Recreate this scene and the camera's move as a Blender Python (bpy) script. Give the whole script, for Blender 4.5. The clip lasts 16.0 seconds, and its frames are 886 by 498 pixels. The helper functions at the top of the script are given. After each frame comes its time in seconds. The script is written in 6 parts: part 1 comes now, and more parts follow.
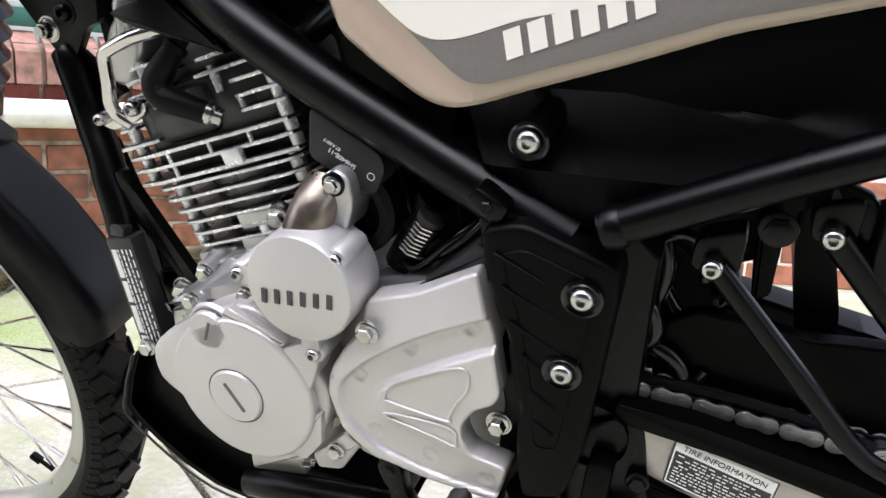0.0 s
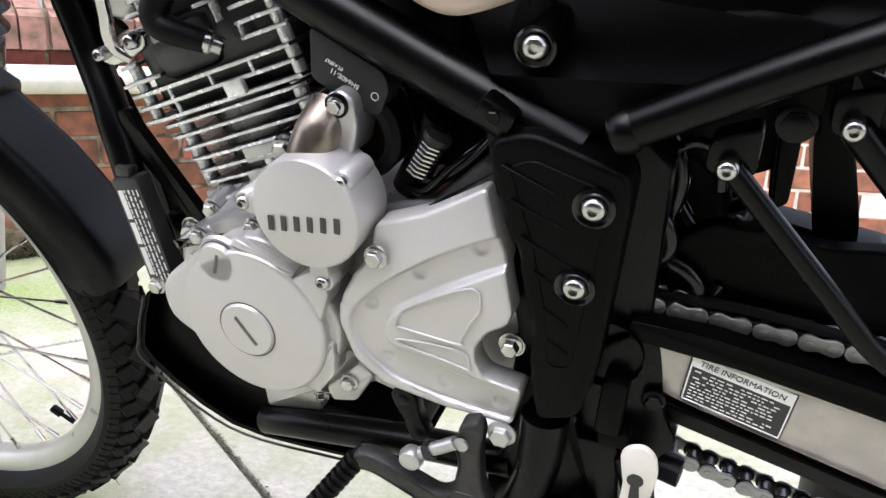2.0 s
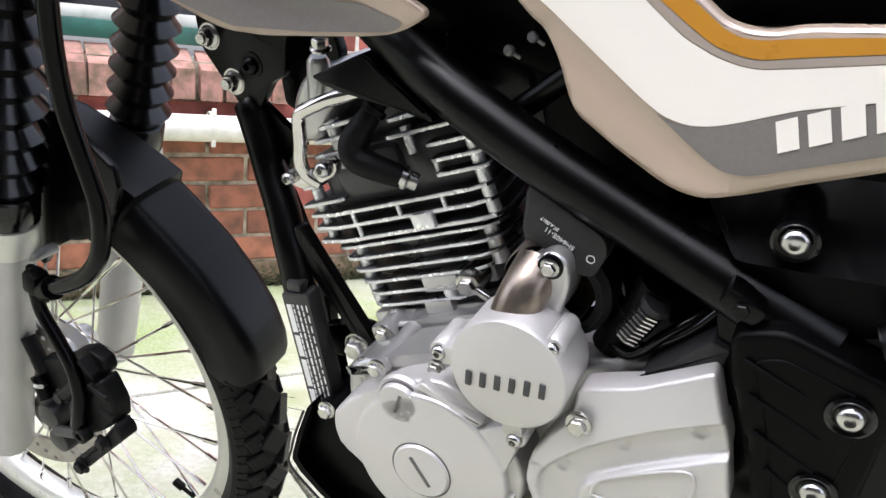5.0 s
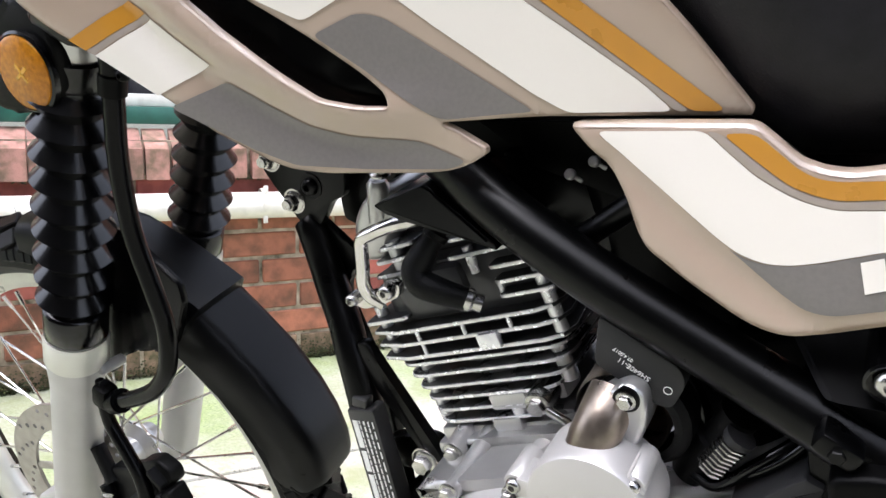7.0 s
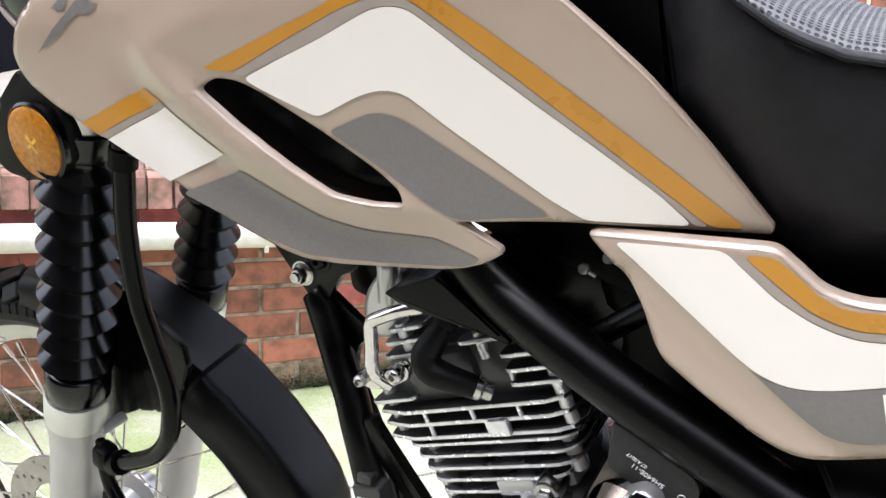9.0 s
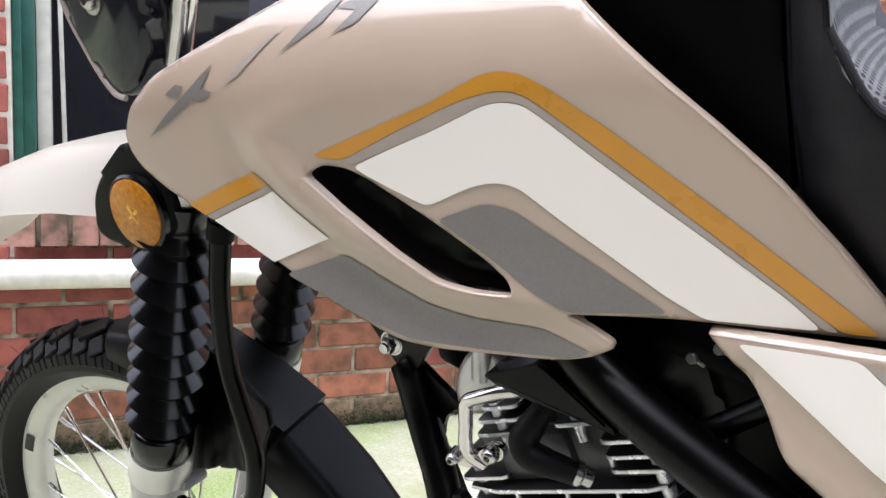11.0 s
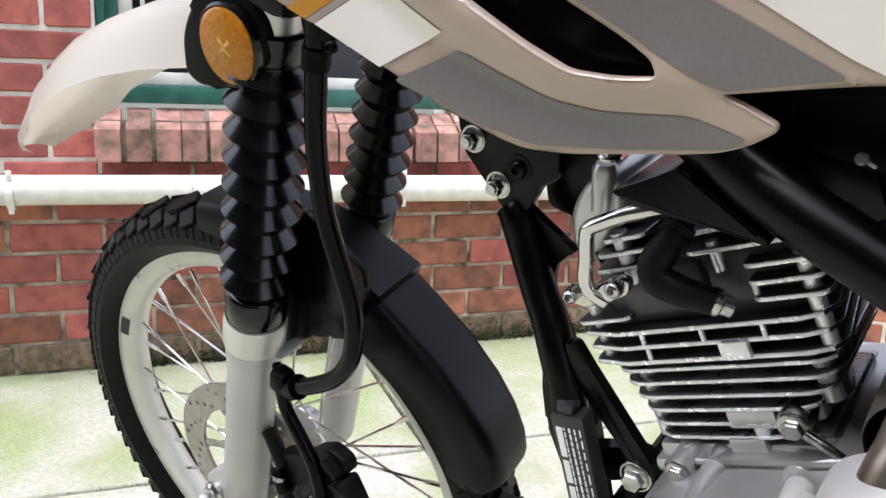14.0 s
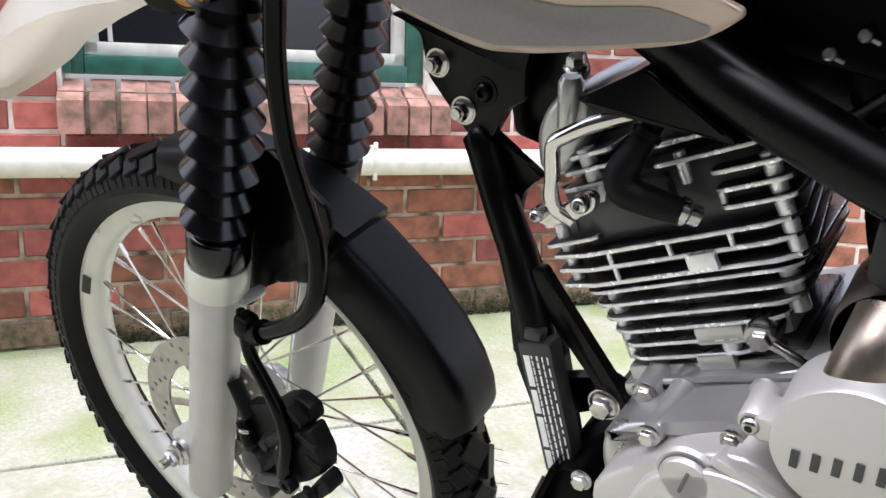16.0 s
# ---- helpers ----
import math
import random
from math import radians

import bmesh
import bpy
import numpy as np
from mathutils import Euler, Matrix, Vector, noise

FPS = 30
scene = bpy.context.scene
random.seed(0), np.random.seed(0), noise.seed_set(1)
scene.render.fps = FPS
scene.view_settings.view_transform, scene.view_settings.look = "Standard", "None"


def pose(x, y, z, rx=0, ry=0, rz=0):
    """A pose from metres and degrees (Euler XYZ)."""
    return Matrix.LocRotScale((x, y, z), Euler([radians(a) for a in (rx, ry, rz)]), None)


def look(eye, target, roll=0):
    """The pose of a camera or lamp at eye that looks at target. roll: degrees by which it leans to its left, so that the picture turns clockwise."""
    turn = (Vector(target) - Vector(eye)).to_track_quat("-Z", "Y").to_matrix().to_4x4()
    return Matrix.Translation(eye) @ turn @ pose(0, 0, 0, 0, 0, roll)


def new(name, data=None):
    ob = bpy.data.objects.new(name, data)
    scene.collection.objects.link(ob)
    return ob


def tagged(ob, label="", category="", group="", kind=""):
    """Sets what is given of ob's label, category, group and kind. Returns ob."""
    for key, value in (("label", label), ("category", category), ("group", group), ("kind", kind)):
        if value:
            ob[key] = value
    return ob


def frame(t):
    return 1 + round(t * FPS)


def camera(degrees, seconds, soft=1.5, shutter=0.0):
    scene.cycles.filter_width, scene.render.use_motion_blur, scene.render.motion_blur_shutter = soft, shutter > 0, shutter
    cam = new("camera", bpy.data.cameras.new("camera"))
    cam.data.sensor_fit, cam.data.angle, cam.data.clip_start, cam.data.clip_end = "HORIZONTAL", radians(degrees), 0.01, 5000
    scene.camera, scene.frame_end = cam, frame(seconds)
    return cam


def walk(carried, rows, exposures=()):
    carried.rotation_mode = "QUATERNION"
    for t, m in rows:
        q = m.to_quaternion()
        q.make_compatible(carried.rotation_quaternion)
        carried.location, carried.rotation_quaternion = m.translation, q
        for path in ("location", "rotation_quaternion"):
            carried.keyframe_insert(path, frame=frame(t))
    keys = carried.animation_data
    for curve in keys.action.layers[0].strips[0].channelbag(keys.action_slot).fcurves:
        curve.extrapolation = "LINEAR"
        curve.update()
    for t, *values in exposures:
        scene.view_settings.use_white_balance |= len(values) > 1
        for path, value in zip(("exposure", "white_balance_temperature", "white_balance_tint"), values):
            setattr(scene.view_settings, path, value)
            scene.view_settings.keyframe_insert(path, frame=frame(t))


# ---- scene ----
cam = camera(59.8, 16.0)
METRES, EYE, TILT, LEAN, TURN = 0.514, 0.69, -12.6, -3.84, 21.0
ROWS = [
    (0.0, 0.0, 0.0, 0.0, -0.0, 0.0, -0.0),
    (0.5, 0.011, 0.016, -0.0376, 0.39, -1.42, 1.75),
    (1.0, 0.0358, 0.0254, -0.0689, 0.33, -3.61, 2.68),
    (1.5, 0.0351, 0.0204, -0.0752, 0.14, -4.02, 2.61),
    (2.0, 0.0047, 0.0162, -0.0537, 0.96, -2.54, 1.56),
    (2.5, -0.036, 0.02, -0.0303, 2.51, -1.13, 0.97),
    (3.0, -0.0743, 0.0289, -0.0301, 3.41, -1.57, 0.15),
    (3.5, -0.1218, 0.0427, -0.0171, 5.02, -1.48, -1.37),
    (4.0, -0.1245, 0.0386, 0.0305, 5.72, -0.48, -1.32),
    (4.2, -0.1304, 0.0443, 0.0465, 5.92, -0.6, -1.68),
    (6.3, -0.1878, 0.0474, 0.1493, 7.88, 2.52, -0.14),
    (6.5, -0.1881, 0.0508, 0.1584, 8.45, 2.96, 0.61),
    (7.0, -0.1858, 0.0491, 0.1887, 9.57, 3.7, 0.59),
    (7.5, -0.182, 0.0443, 0.215, 8.74, 4.59, -0.35),
    (8.0, -0.1885, 0.0458, 0.2372, 9.17, 4.87, -0.69),
    (8.5, -0.1988, 0.0431, 0.2584, 8.71, 4.74, -0.45),
    (9.0, -0.2029, 0.0467, 0.2804, 9.35, 4.97, -0.34),
    (9.2, -0.2085, 0.0438, 0.2923, 10.06, 5.21, -0.67),
    (11.3, -0.2769, 0.0333, 0.3523, 13.24, 7.09, -1.73),
    (11.5, -0.2788, 0.0381, 0.3523, 13.87, 7.16, -2.08),
    (12.0, -0.3204, 0.0545, 0.3343, 15.97, 6.49, -2.04),
    (12.5, -0.3376, 0.0824, 0.2859, 16.3, 4.28, -1.88),
    (13.0, -0.3333, 0.106, 0.2515, 17.37, 3.04, -0.6),
    (13.5, -0.3379, 0.1128, 0.2288, 17.95, 2.48, -1.07),
    (14.0, -0.3498, 0.1206, 0.1999, 17.84, 2.58, -1.55),
    (14.5, -0.3452, 0.1348, 0.1755, 17.83, 2.08, -1.02),
    (15.0, -0.3468, 0.1451, 0.1538, 17.78, 1.89, -0.89),
    (15.5, -0.3492, 0.1512, 0.1262, 18.13, 1.74, -1.01),
    (16.0, -0.3427, 0.1528, 0.1127, 15.99, 1.81, -1.08),
]
walk(cam, [(t, pose(0, 0, EYE, TILT, LEAN, TURN) @ pose(METRES * x, METRES * y, METRES * z, 90 + pitch, roll, yaw)) for t, x, y, z, yaw, pitch, roll in ROWS],
     exposures=((0.0, 1.69, 6050, 15), (4.0, 1.72, 6050, 15), (9.0, 1.84, 6050, 15), (12.0, 1.56, 6050, 15), (16.0, 1.58, 6050, 15)))

# ---- light ----
world = bpy.data.worlds.new("world")
scene.world = world
world.use_nodes = True
wn = world.node_tree
sky = wn.nodes.new("ShaderNodeTexSky")
sky.sky_type, sky.sun_disc = "NISHITA", False
sky.sun_elevation, sky.sun_rotation = radians(58), radians(200)
sky.air_density, sky.dust_density = 1.0, 3.0
wn.nodes["Background"].inputs["Strength"].default_value = 0.15
grey = wn.nodes.new("ShaderNodeHueSaturation")
grey.inputs["Saturation"].default_value = 0.30
wn.links.new(sky.outputs[0], grey.inputs["Color"])
wn.links.new(grey.outputs[0], wn.nodes["Background"].inputs["Color"])
sun = new("sun", bpy.data.lights.new("sun", "SUN"))
sun.data.energy, sun.data.angle, sun.data.color = 0.75, radians(25), (1.0, 0.98, 0.95)
sun.matrix_world = look((0.4, 0.6, 8), (-0.6, 1.1, 0))


# ---- materials ----
def mat(name, col, rough=0.5, metal=0.0, vary=0.12, scale=30.0, bump=0.0, bscale=400.0, spec=0.5, coat=0.0, col2=None, isl=0.0):
    m = bpy.data.materials.new(name)
    m.use_nodes = True
    nt = m.node_tree
    b = nt.nodes["Principled BSDF"]
    b.inputs["Roughness"].default_value, b.inputs["Metallic"].default_value = rough, metal
    b.inputs["Specular IOR Level"].default_value = spec
    b.inputs["Coat Weight"].default_value = coat
    b.inputs["Coat Roughness"].default_value = 0.06
    n1 = nt.nodes.new("ShaderNodeTexNoise")
    n1.inputs["Scale"].default_value, n1.inputs["Detail"].default_value = scale, 6
    geo0 = nt.nodes.new("ShaderNodeNewGeometry")
    nt.links.new(geo0.outputs["Position"], n1.inputs["Vector"])
    mix = nt.nodes.new("ShaderNodeMix")
    mix.data_type = "RGBA"
    d = col2 if col2 else tuple(c * (1 - 2.2 * vary) for c in col)
    up = tuple(min(1, c * (1 + vary)) for c in col)
    mix.inputs["A"].default_value, mix.inputs["B"].default_value = (*d, 1), (*up, 1)
    ramp = nt.nodes.new("ShaderNodeMapRange")
    ramp.inputs[1].default_value, ramp.inputs[2].default_value = 0.32, 0.62
    nt.links.new(n1.outputs["Fac"], ramp.inputs[0])
    nt.links.new(ramp.outputs[0], mix.inputs["Factor"])
    out = mix.outputs["Result"]
    if isl:
        geo = nt.nodes.new("ShaderNodeObjectInfo")
        hsv = nt.nodes.new("ShaderNodeHueSaturation")
        mr = nt.nodes.new("ShaderNodeMapRange")
        mr.inputs[3].default_value, mr.inputs[4].default_value = 1 - isl, 1 + isl * 0.6
        nt.links.new(geo.outputs["Random"], mr.inputs[0])
        nt.links.new(mr.outputs[0], hsv.inputs["Value"])
        nt.links.new(out, hsv.inputs["Color"])
        out = hsv.outputs[0]
    nt.links.new(out, b.inputs["Base Color"])
    rr = nt.nodes.new("ShaderNodeMapRange")
    rr.inputs[3].default_value, rr.inputs[4].default_value = max(0.02, rough - 0.08), min(1, rough + 0.08)
    n2 = nt.nodes.new("ShaderNodeTexNoise")
    n2.inputs["Scale"].default_value, n2.inputs["Detail"].default_value = bscale, 3
    nt.links.new(geo0.outputs["Position"], n2.inputs["Vector"])
    nt.links.new(n1.outputs["Fac"], rr.inputs[0])
    nt.links.new(rr.outputs[0], b.inputs["Roughness"])
    if bump:
        bp = nt.nodes.new("ShaderNodeBump")
        bp.inputs["Strength"].default_value, bp.inputs["Distance"].default_value = bump, 0.0015
        nt.links.new(n2.outputs["Fac"], bp.inputs["Height"])
        nt.links.new(bp.outputs[0], b.inputs["Normal"])
    return m


M_SILVER = mat("silver_paint", (0.56, 0.545, 0.53), 0.34, 0.45, 0.02, 14, 0.10, 1600)
M_CAST = mat("cast_aluminium", (0.50, 0.495, 0.485), 0.30, 0.75, 0.05, 30, 0.10, 900)
M_HEADCAST = mat("dark_head_casting", (0.055, 0.055, 0.058), 0.34, 0.3, 0.15, 40, 0.1, 700)
# the shade between the silver fins is put into the next darker metals
M_CORE = mat("shade_dark_cylinder", (0.15, 0.15, 0.155), 0.28, 0.7, 0.15, 40, 0.1, 700)
M_FINDARK = mat("shade_dark_fin_face", (0.030, 0.030, 0.032), 0.4, 0.2, 0.15, 60, 0.1, 700)
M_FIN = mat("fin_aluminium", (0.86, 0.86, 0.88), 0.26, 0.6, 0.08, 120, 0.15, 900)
M_CHROME = mat("chrome", (0.66, 0.64, 0.62), 0.10, 1.0, 0.03, 30)
M_STEEL = mat("zinc_steel", (0.52, 0.51, 0.49), 0.24, 1.0, 0.10, 150, 0.05)
M_BRONZE = mat("heat_tinted_metal", (0.27, 0.225, 0.185), 0.30, 0.85, 0.2, 40, 0.08)
M_BLACK = mat("black_frame_paint", (0.0006, 0.0006, 0.0007), 0.30, 0, 0.1, 40, 0.05, 600, spec=0.18)
M_PLASTIC = mat("black_plastic", (0.0007, 0.0007, 0.0008), 0.42, 0, 0.12, 60, 0.12, 1800, spec=0.08)
M_MATT = mat("matt_black_plastic", (0.0012, 0.0012, 0.0014), 0.24, 0, 0.06, 20, 0.04, 1500, spec=0.2)
M_GUARD = mat("satin_black_plastic", (0.003, 0.003, 0.0035), 0.34, 0, 0.06, 20, 0.05, 1500, spec=0.45)
M_GLOSS = mat("glossy_black_rubber", (0.0008, 0.0008, 0.001), 0.2, 0, 0.1, 50, spec=0.42)
M_HOSE = mat("black_hose_rubber", (0.0012, 0.0012, 0.0014), 0.22, 0, 0.1, 50, 0.03, 900, spec=0.12)
M_RUBBER = mat("black_rubber", (0.002, 0.002, 0.0022), 0.5, 0, 0.2, 80, 0.2, 900, spec=0.16)
M_TYRE = mat("tyre_rubber", (0.0025, 0.0025, 0.0028), 0.48, 0, 0.25, 60, 0.2, 700, spec=0.16)
M_GREYBOX = mat("dark_grey_box", (0.016, 0.016, 0.017), 0.5, 0, 0.1, 60, 0.08, spec=0.35)
M_BEIGE = mat("beige_plastic", (0.425, 0.328, 0.253), 0.24, 0, 0.03, 8, 0.0, coat=1.0)
M_CREAM = mat("cream_decal", (0.84, 0.79, 0.72), 0.3, 0, 0.006, 4, coat=0.3)
M_GREY = mat("grey_decal", (0.175, 0.160, 0.148), 0.34, 0, 0.03, 400, coat=0.2)
M_TAUPE = mat("taupe_decal", (0.35, 0.295, 0.25), 0.34, 0, 0.03, 60, coat=0.2)
M_GOLD = mat("gold_decal", (0.54, 0.245, 0.025), 0.3, 0.1, 0.02, 30, coat=0.3)
M_WHITE = mat("white_plastic", (0.76, 0.72, 0.645), 0.24, 0, 0.004, 3, coat=0.3)
M_FORK = mat("silver_fork_leg", (0.47, 0.465, 0.455), 0.38, 0.3, 0.03, 20, 0.05)
M_DISC = mat("brake_disc_steel", (0.36, 0.34, 0.31), 0.38, 0.7, 0.08, 60, 0.05)
M_RIM = mat("silver_rim", (0.64, 0.64, 0.585), 0.30, 0.3, 0.03, 30)
M_AMBER = mat("amber_reflector", (0.40, 0.150, 0.004), 0.16, 0, 0.12, 260, 0.3, 500, spec=0.35)
M_AMBER2 = mat("bright_amber_facet", (0.58, 0.29, 0.012), 0.2, 0, 0.2, 200, coat=0.4)
M_SEAT = mat("black_seat_vinyl", (0.011, 0.010, 0.012), 0.45, 0, 0.15, 60, 0.25, 700, spec=0.2)
M_SEATTOP = mat("grey_dimpled_vinyl", (0.36, 0.36, 0.37), 0.6, 0, 0.1, 100, 0.2, 600)


def dimple(m, pitch):
    """Rows of small round dimples in the bump, their hollows' shade put into the colour."""
    nt = m.node_tree
    b = nt.nodes["Principled BSDF"]
    tc = nt.nodes.new("ShaderNodeTexCoord")
    v = nt.nodes.new("ShaderNodeTexVoronoi")
    v.voronoi_dimensions = "2D"
    v.inputs["Scale"].default_value, v.inputs["Randomness"].default_value = 1 / pitch, 0.0
    nt.links.new(tc.outputs["Object"], v.inputs["Vector"])
    mr = nt.nodes.new("ShaderNodeMapRange")
    mr.inputs[1].default_value, mr.inputs[2].default_value = 0.22, 0.38
    nt.links.new(v.outputs["Distance"], mr.inputs[0])
    bp = nt.nodes.new("ShaderNodeBump")
    bp.inputs["Strength"].default_value, bp.inputs["Distance"].default_value = 1.0, 0.001
    nt.links.new(mr.outputs[0], bp.inputs["Height"])
    nt.links.new(bp.outputs[0], b.inputs["Normal"])
    old = b.inputs["Base Color"].links[0].from_socket
    mx = nt.nodes.new("ShaderNodeMix")
    mx.data_type = "RGBA"
    mx.inputs["A"].default_value = (0.10, 0.10, 0.105, 1)
    nt.links.new(mr.outputs[0], mx.inputs["Factor"])
    nt.links.new(old, mx.inputs["B"])
    nt.links.new(mx.outputs["Result"], b.inputs["Base Color"])


dimple(M_SEATTOP, 0.0031)
M_LABEL = mat("black_label", (0.02, 0.02, 0.02), 0.35, 0, 0.1, 40)
M_LEVER = mat("grey_painted_lever", (0.035, 0.034, 0.033), 0.45, 0.4, 0.15, 80, 0.1)
M_INK = mat("white_print", (0.86, 0.86, 0.84), 0.4, 0, 0.05, 60)
M_DARKINK = mat("dark_print", (0.10, 0.09, 0.09), 0.4, 0, 0.05, 60)
M_SWING = mat("silver_swingarm", (0.45, 0.42, 0.385), 0.34, 0.45, 0.06, 50, 0.04)
M_CHAIN = mat("chain_steel", (0.30, 0.30, 0.30), 0.36, 0.85, 0.08, 200, 0.1)
M_GLASS = mat("dark_glass", (0.012, 0.012, 0.016), 0.06, 0, 0.2, 3)
M_GREEN = mat("green_frame_paint", (0.025, 0.115, 0.085), 0.35, 0, 0.12, 20, 0.1, 200)
M_OFFWHITE = mat("off_white_frame_paint", (0.68, 0.66, 0.60), 0.4, 0, 0.08, 20, 0.1, 200)
M_PIPE = mat("weathered_white_pipe", (0.80, 0.765, 0.69), 0.45, 0, 0.05, 30, 0.1, 120)
M_MORTAR = mat("grimy_mortar", (0.36, 0.30, 0.225), 0.9, 0, 0.34, 16, 0.8, 220, col2=(0.07, 0.062, 0.035))
M_MORTARW = mat("pale_mortar", (0.74, 0.69, 0.61), 0.9, 0, 0.10, 25, 0.6, 220)
M_BLOCKER = mat("dark_blocker", (0.022, 0.018, 0.015), 0.7, 0, 0.3, 8, 0.5, 120)
M_BRICK = mat("red_brick", (0.40, 0.118, 0.092), 0.85, 0, 0.07, 22, 0.9, 320, isl=0.34, col2=(0.27, 0.075, 0.060))
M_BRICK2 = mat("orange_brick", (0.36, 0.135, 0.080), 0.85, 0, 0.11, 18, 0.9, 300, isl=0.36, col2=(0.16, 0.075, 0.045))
M_MUD = mat("muddy_brick", (0.235, 0.155, 0.105), 0.92, 0, 0.22, 40, 0.9, 260, isl=0.3, col2=(0.09, 0.085, 0.04))
M_SILL = mat("weathered_sill_brick", (0.42, 0.215, 0.175), 0.85, 0, 0.12, 26, 0.9, 240, isl=0.28, col2=(0.17, 0.115, 0.075))
M_MOSS = mat("green_moss", (0.045, 0.052, 0.018), 0.95, 0, 0.4, 60, 1.0, 300)


def concrete():
    m = bpy.data.materials.new("mossy_concrete")
    m.use_nodes = True
    nt = m.node_tree
    b = nt.nodes["Principled BSDF"]
    b.inputs["Roughness"].default_value = 0.8
    geo0 = nt.nodes.new("ShaderNodeNewGeometry")

    def noise_(scale, detail, lo, hi, rough=0.6):
        n = nt.nodes.new("ShaderNodeTexNoise")
        n.inputs["Scale"].default_value, n.inputs["Detail"].default_value, n.inputs["Roughness"].default_value = scale, detail, rough
        nt.links.new(geo0.outputs["Position"], n.inputs["Vector"])
        r = nt.nodes.new("ShaderNodeMapRange")
        r.inputs[1].default_value, r.inputs[2].default_value = lo, hi
        nt.links.new(n.outputs["Fac"], r.inputs[0])
        return r.outputs[0]

    def mixc(fac, a, bb):
        x = nt.nodes.new("ShaderNodeMix")
        x.data_type = "RGBA"
        nt.links.new(fac, x.inputs["Factor"])
        for sock, v in ((x.inputs["A"], a), (x.inputs["B"], bb)):
            if isinstance(v, tuple):
                sock.default_value = (*v, 1)
            else:
                nt.links.new(v, sock)
        return x.outputs["Result"]
    base = mixc(noise_(70, 8, 0.3, 0.7), (0.37, 0.355, 0.31), (0.57, 0.55, 0.49))
    stain = mixc(noise_(5, 8, 0.40, 0.66), base, (0.31, 0.325, 0.185))
    moss = mixc(noise_(140, 5, 0.3, 0.7), (0.14, 0.215, 0.055), (0.37, 0.45, 0.20))
    # algae: strongest in a belt beside the brick wall
    mp = nt.nodes.new("ShaderNodeVectorMath")
    mp.operation = "DOT_PRODUCT"
    mp.inputs[1].default_value = (-0.8404, 0.54196, 0)
    nt.links.new(geo0.outputs["Position"], mp.inputs[0])
    belt = nt.nodes.new("ShaderNodeMapRange")
    belt.inputs[1].default_value, belt.inputs[2].default_value = 0.9, 2.45
    belt.inputs[3].default_value, belt.inputs[4].default_value = -0.12, 0.12
    nt.links.new(mp.outputs["Value"], belt.inputs[0])
    add2 = nt.nodes.new("ShaderNodeMath")
    add2.operation, add2.use_clamp = "MULTIPLY_ADD", True
    add2.inputs[1].default_value = 3.0
    nt.links.new(belt.outputs[0], add2.inputs[0])
    nt.links.new(noise_(2.6, 8, 0.46, 0.72), add2.inputs[2])
    nt.links.new(mixc(add2.outputs[0], stain, moss), b.inputs["Base Color"])
    bm_ = nt.nodes.new("ShaderNodeBump")
    bm_.inputs["Strength"].default_value, bm_.inputs["Distance"].default_value = 0.5, 0.003
    nt.links.new(noise_(160, 8, 0.2, 0.8), bm_.inputs["Height"])
    nt.links.new(bm_.outputs[0], b.inputs["Normal"])
    return m


M_CONCRETE = concrete()
M_GRIT = mat("dark_joint_grit", (0.10, 0.10, 0.07), 0.95, 0, 0.4, 90, 1.0, 300)


# ---- mesh helpers ----
def part(name, bm, material, parent=None, label="", smooth=40):
    me = bpy.data.meshes.new(name)
    bmesh.ops.recalc_face_normals(bm, faces=bm.faces)
    bm.to_mesh(me)
    bm.free()
    for m in (material if isinstance(material, (list, tuple)) else [material]):
        me.materials.append(m)
    if smooth:
        me.shade_smooth()
        me.set_sharp_from_angle(angle=radians(smooth))
    ob = new(name, me)
    if parent:
        ob.parent = parent
    return tagged(ob, label)


def mm(*v):
    """Pairs in millimetres to metres."""
    return [(v[i] / 1000, v[i + 1] / 1000) for i in range(0, len(v), 2)]


def rounded(poly, r=0.008, n=4):
    """A closed outline with rounded corners."""
    out = []
    k = len(poly)
    for i in range(k):
        p, a, c = Vector(poly[i]), Vector(poly[i - 1]), Vector(poly[(i + 1) % k])
        d1, d2 = (a - p), (c - p)
        q = min(r, d1.length * 0.45, d2.length * 0.45)
        s, e = p + d1.normalized() * q, p + d2.normalized() * q
        for j in range(n + 1):
            t = j / n
            out.append(tuple(s * (1 - t) ** 2 + p * 2 * t * (1 - t) + e * t * t))
    return out


def merge(*bms):
    a = bms[0]
    for b in bms[1:]:
        me = bpy.data.meshes.new("tmp")
        b.to_mesh(me)
        a.from_mesh(me)
        b.free()
        bpy.data.meshes.remove(me)
    return a


def moved(bm, m):
    bmesh.ops.transform(bm, matrix=m, verts=bm.verts)
    return bm


def prism(poly, y0, y1, bev=0.002, seg=2, front_only=True):
    """Outline in x, z pushed out from y1 (back) to y0 (front), with its front edge bevelled."""
    bm = bmesh.new()
    vs = [bm.verts.new((x, y1, z)) for x, z in poly]
    f = bm.faces.new(vs)
    r = bmesh.ops.extrude_face_region(bm, geom=[f])
    top = [v for v in r["geom"] if isinstance(v, bmesh.types.BMVert)]
    for v in top:
        v.co.y = y0
    if bev:
        ts = set(top)
        ed = [e for e in bm.edges if e.verts[0] in ts and e.verts[1] in ts]
        bmesh.ops.bevel(bm, geom=ed, offset=bev, segments=seg, affect="EDGES", profile=0.5)
    return bm


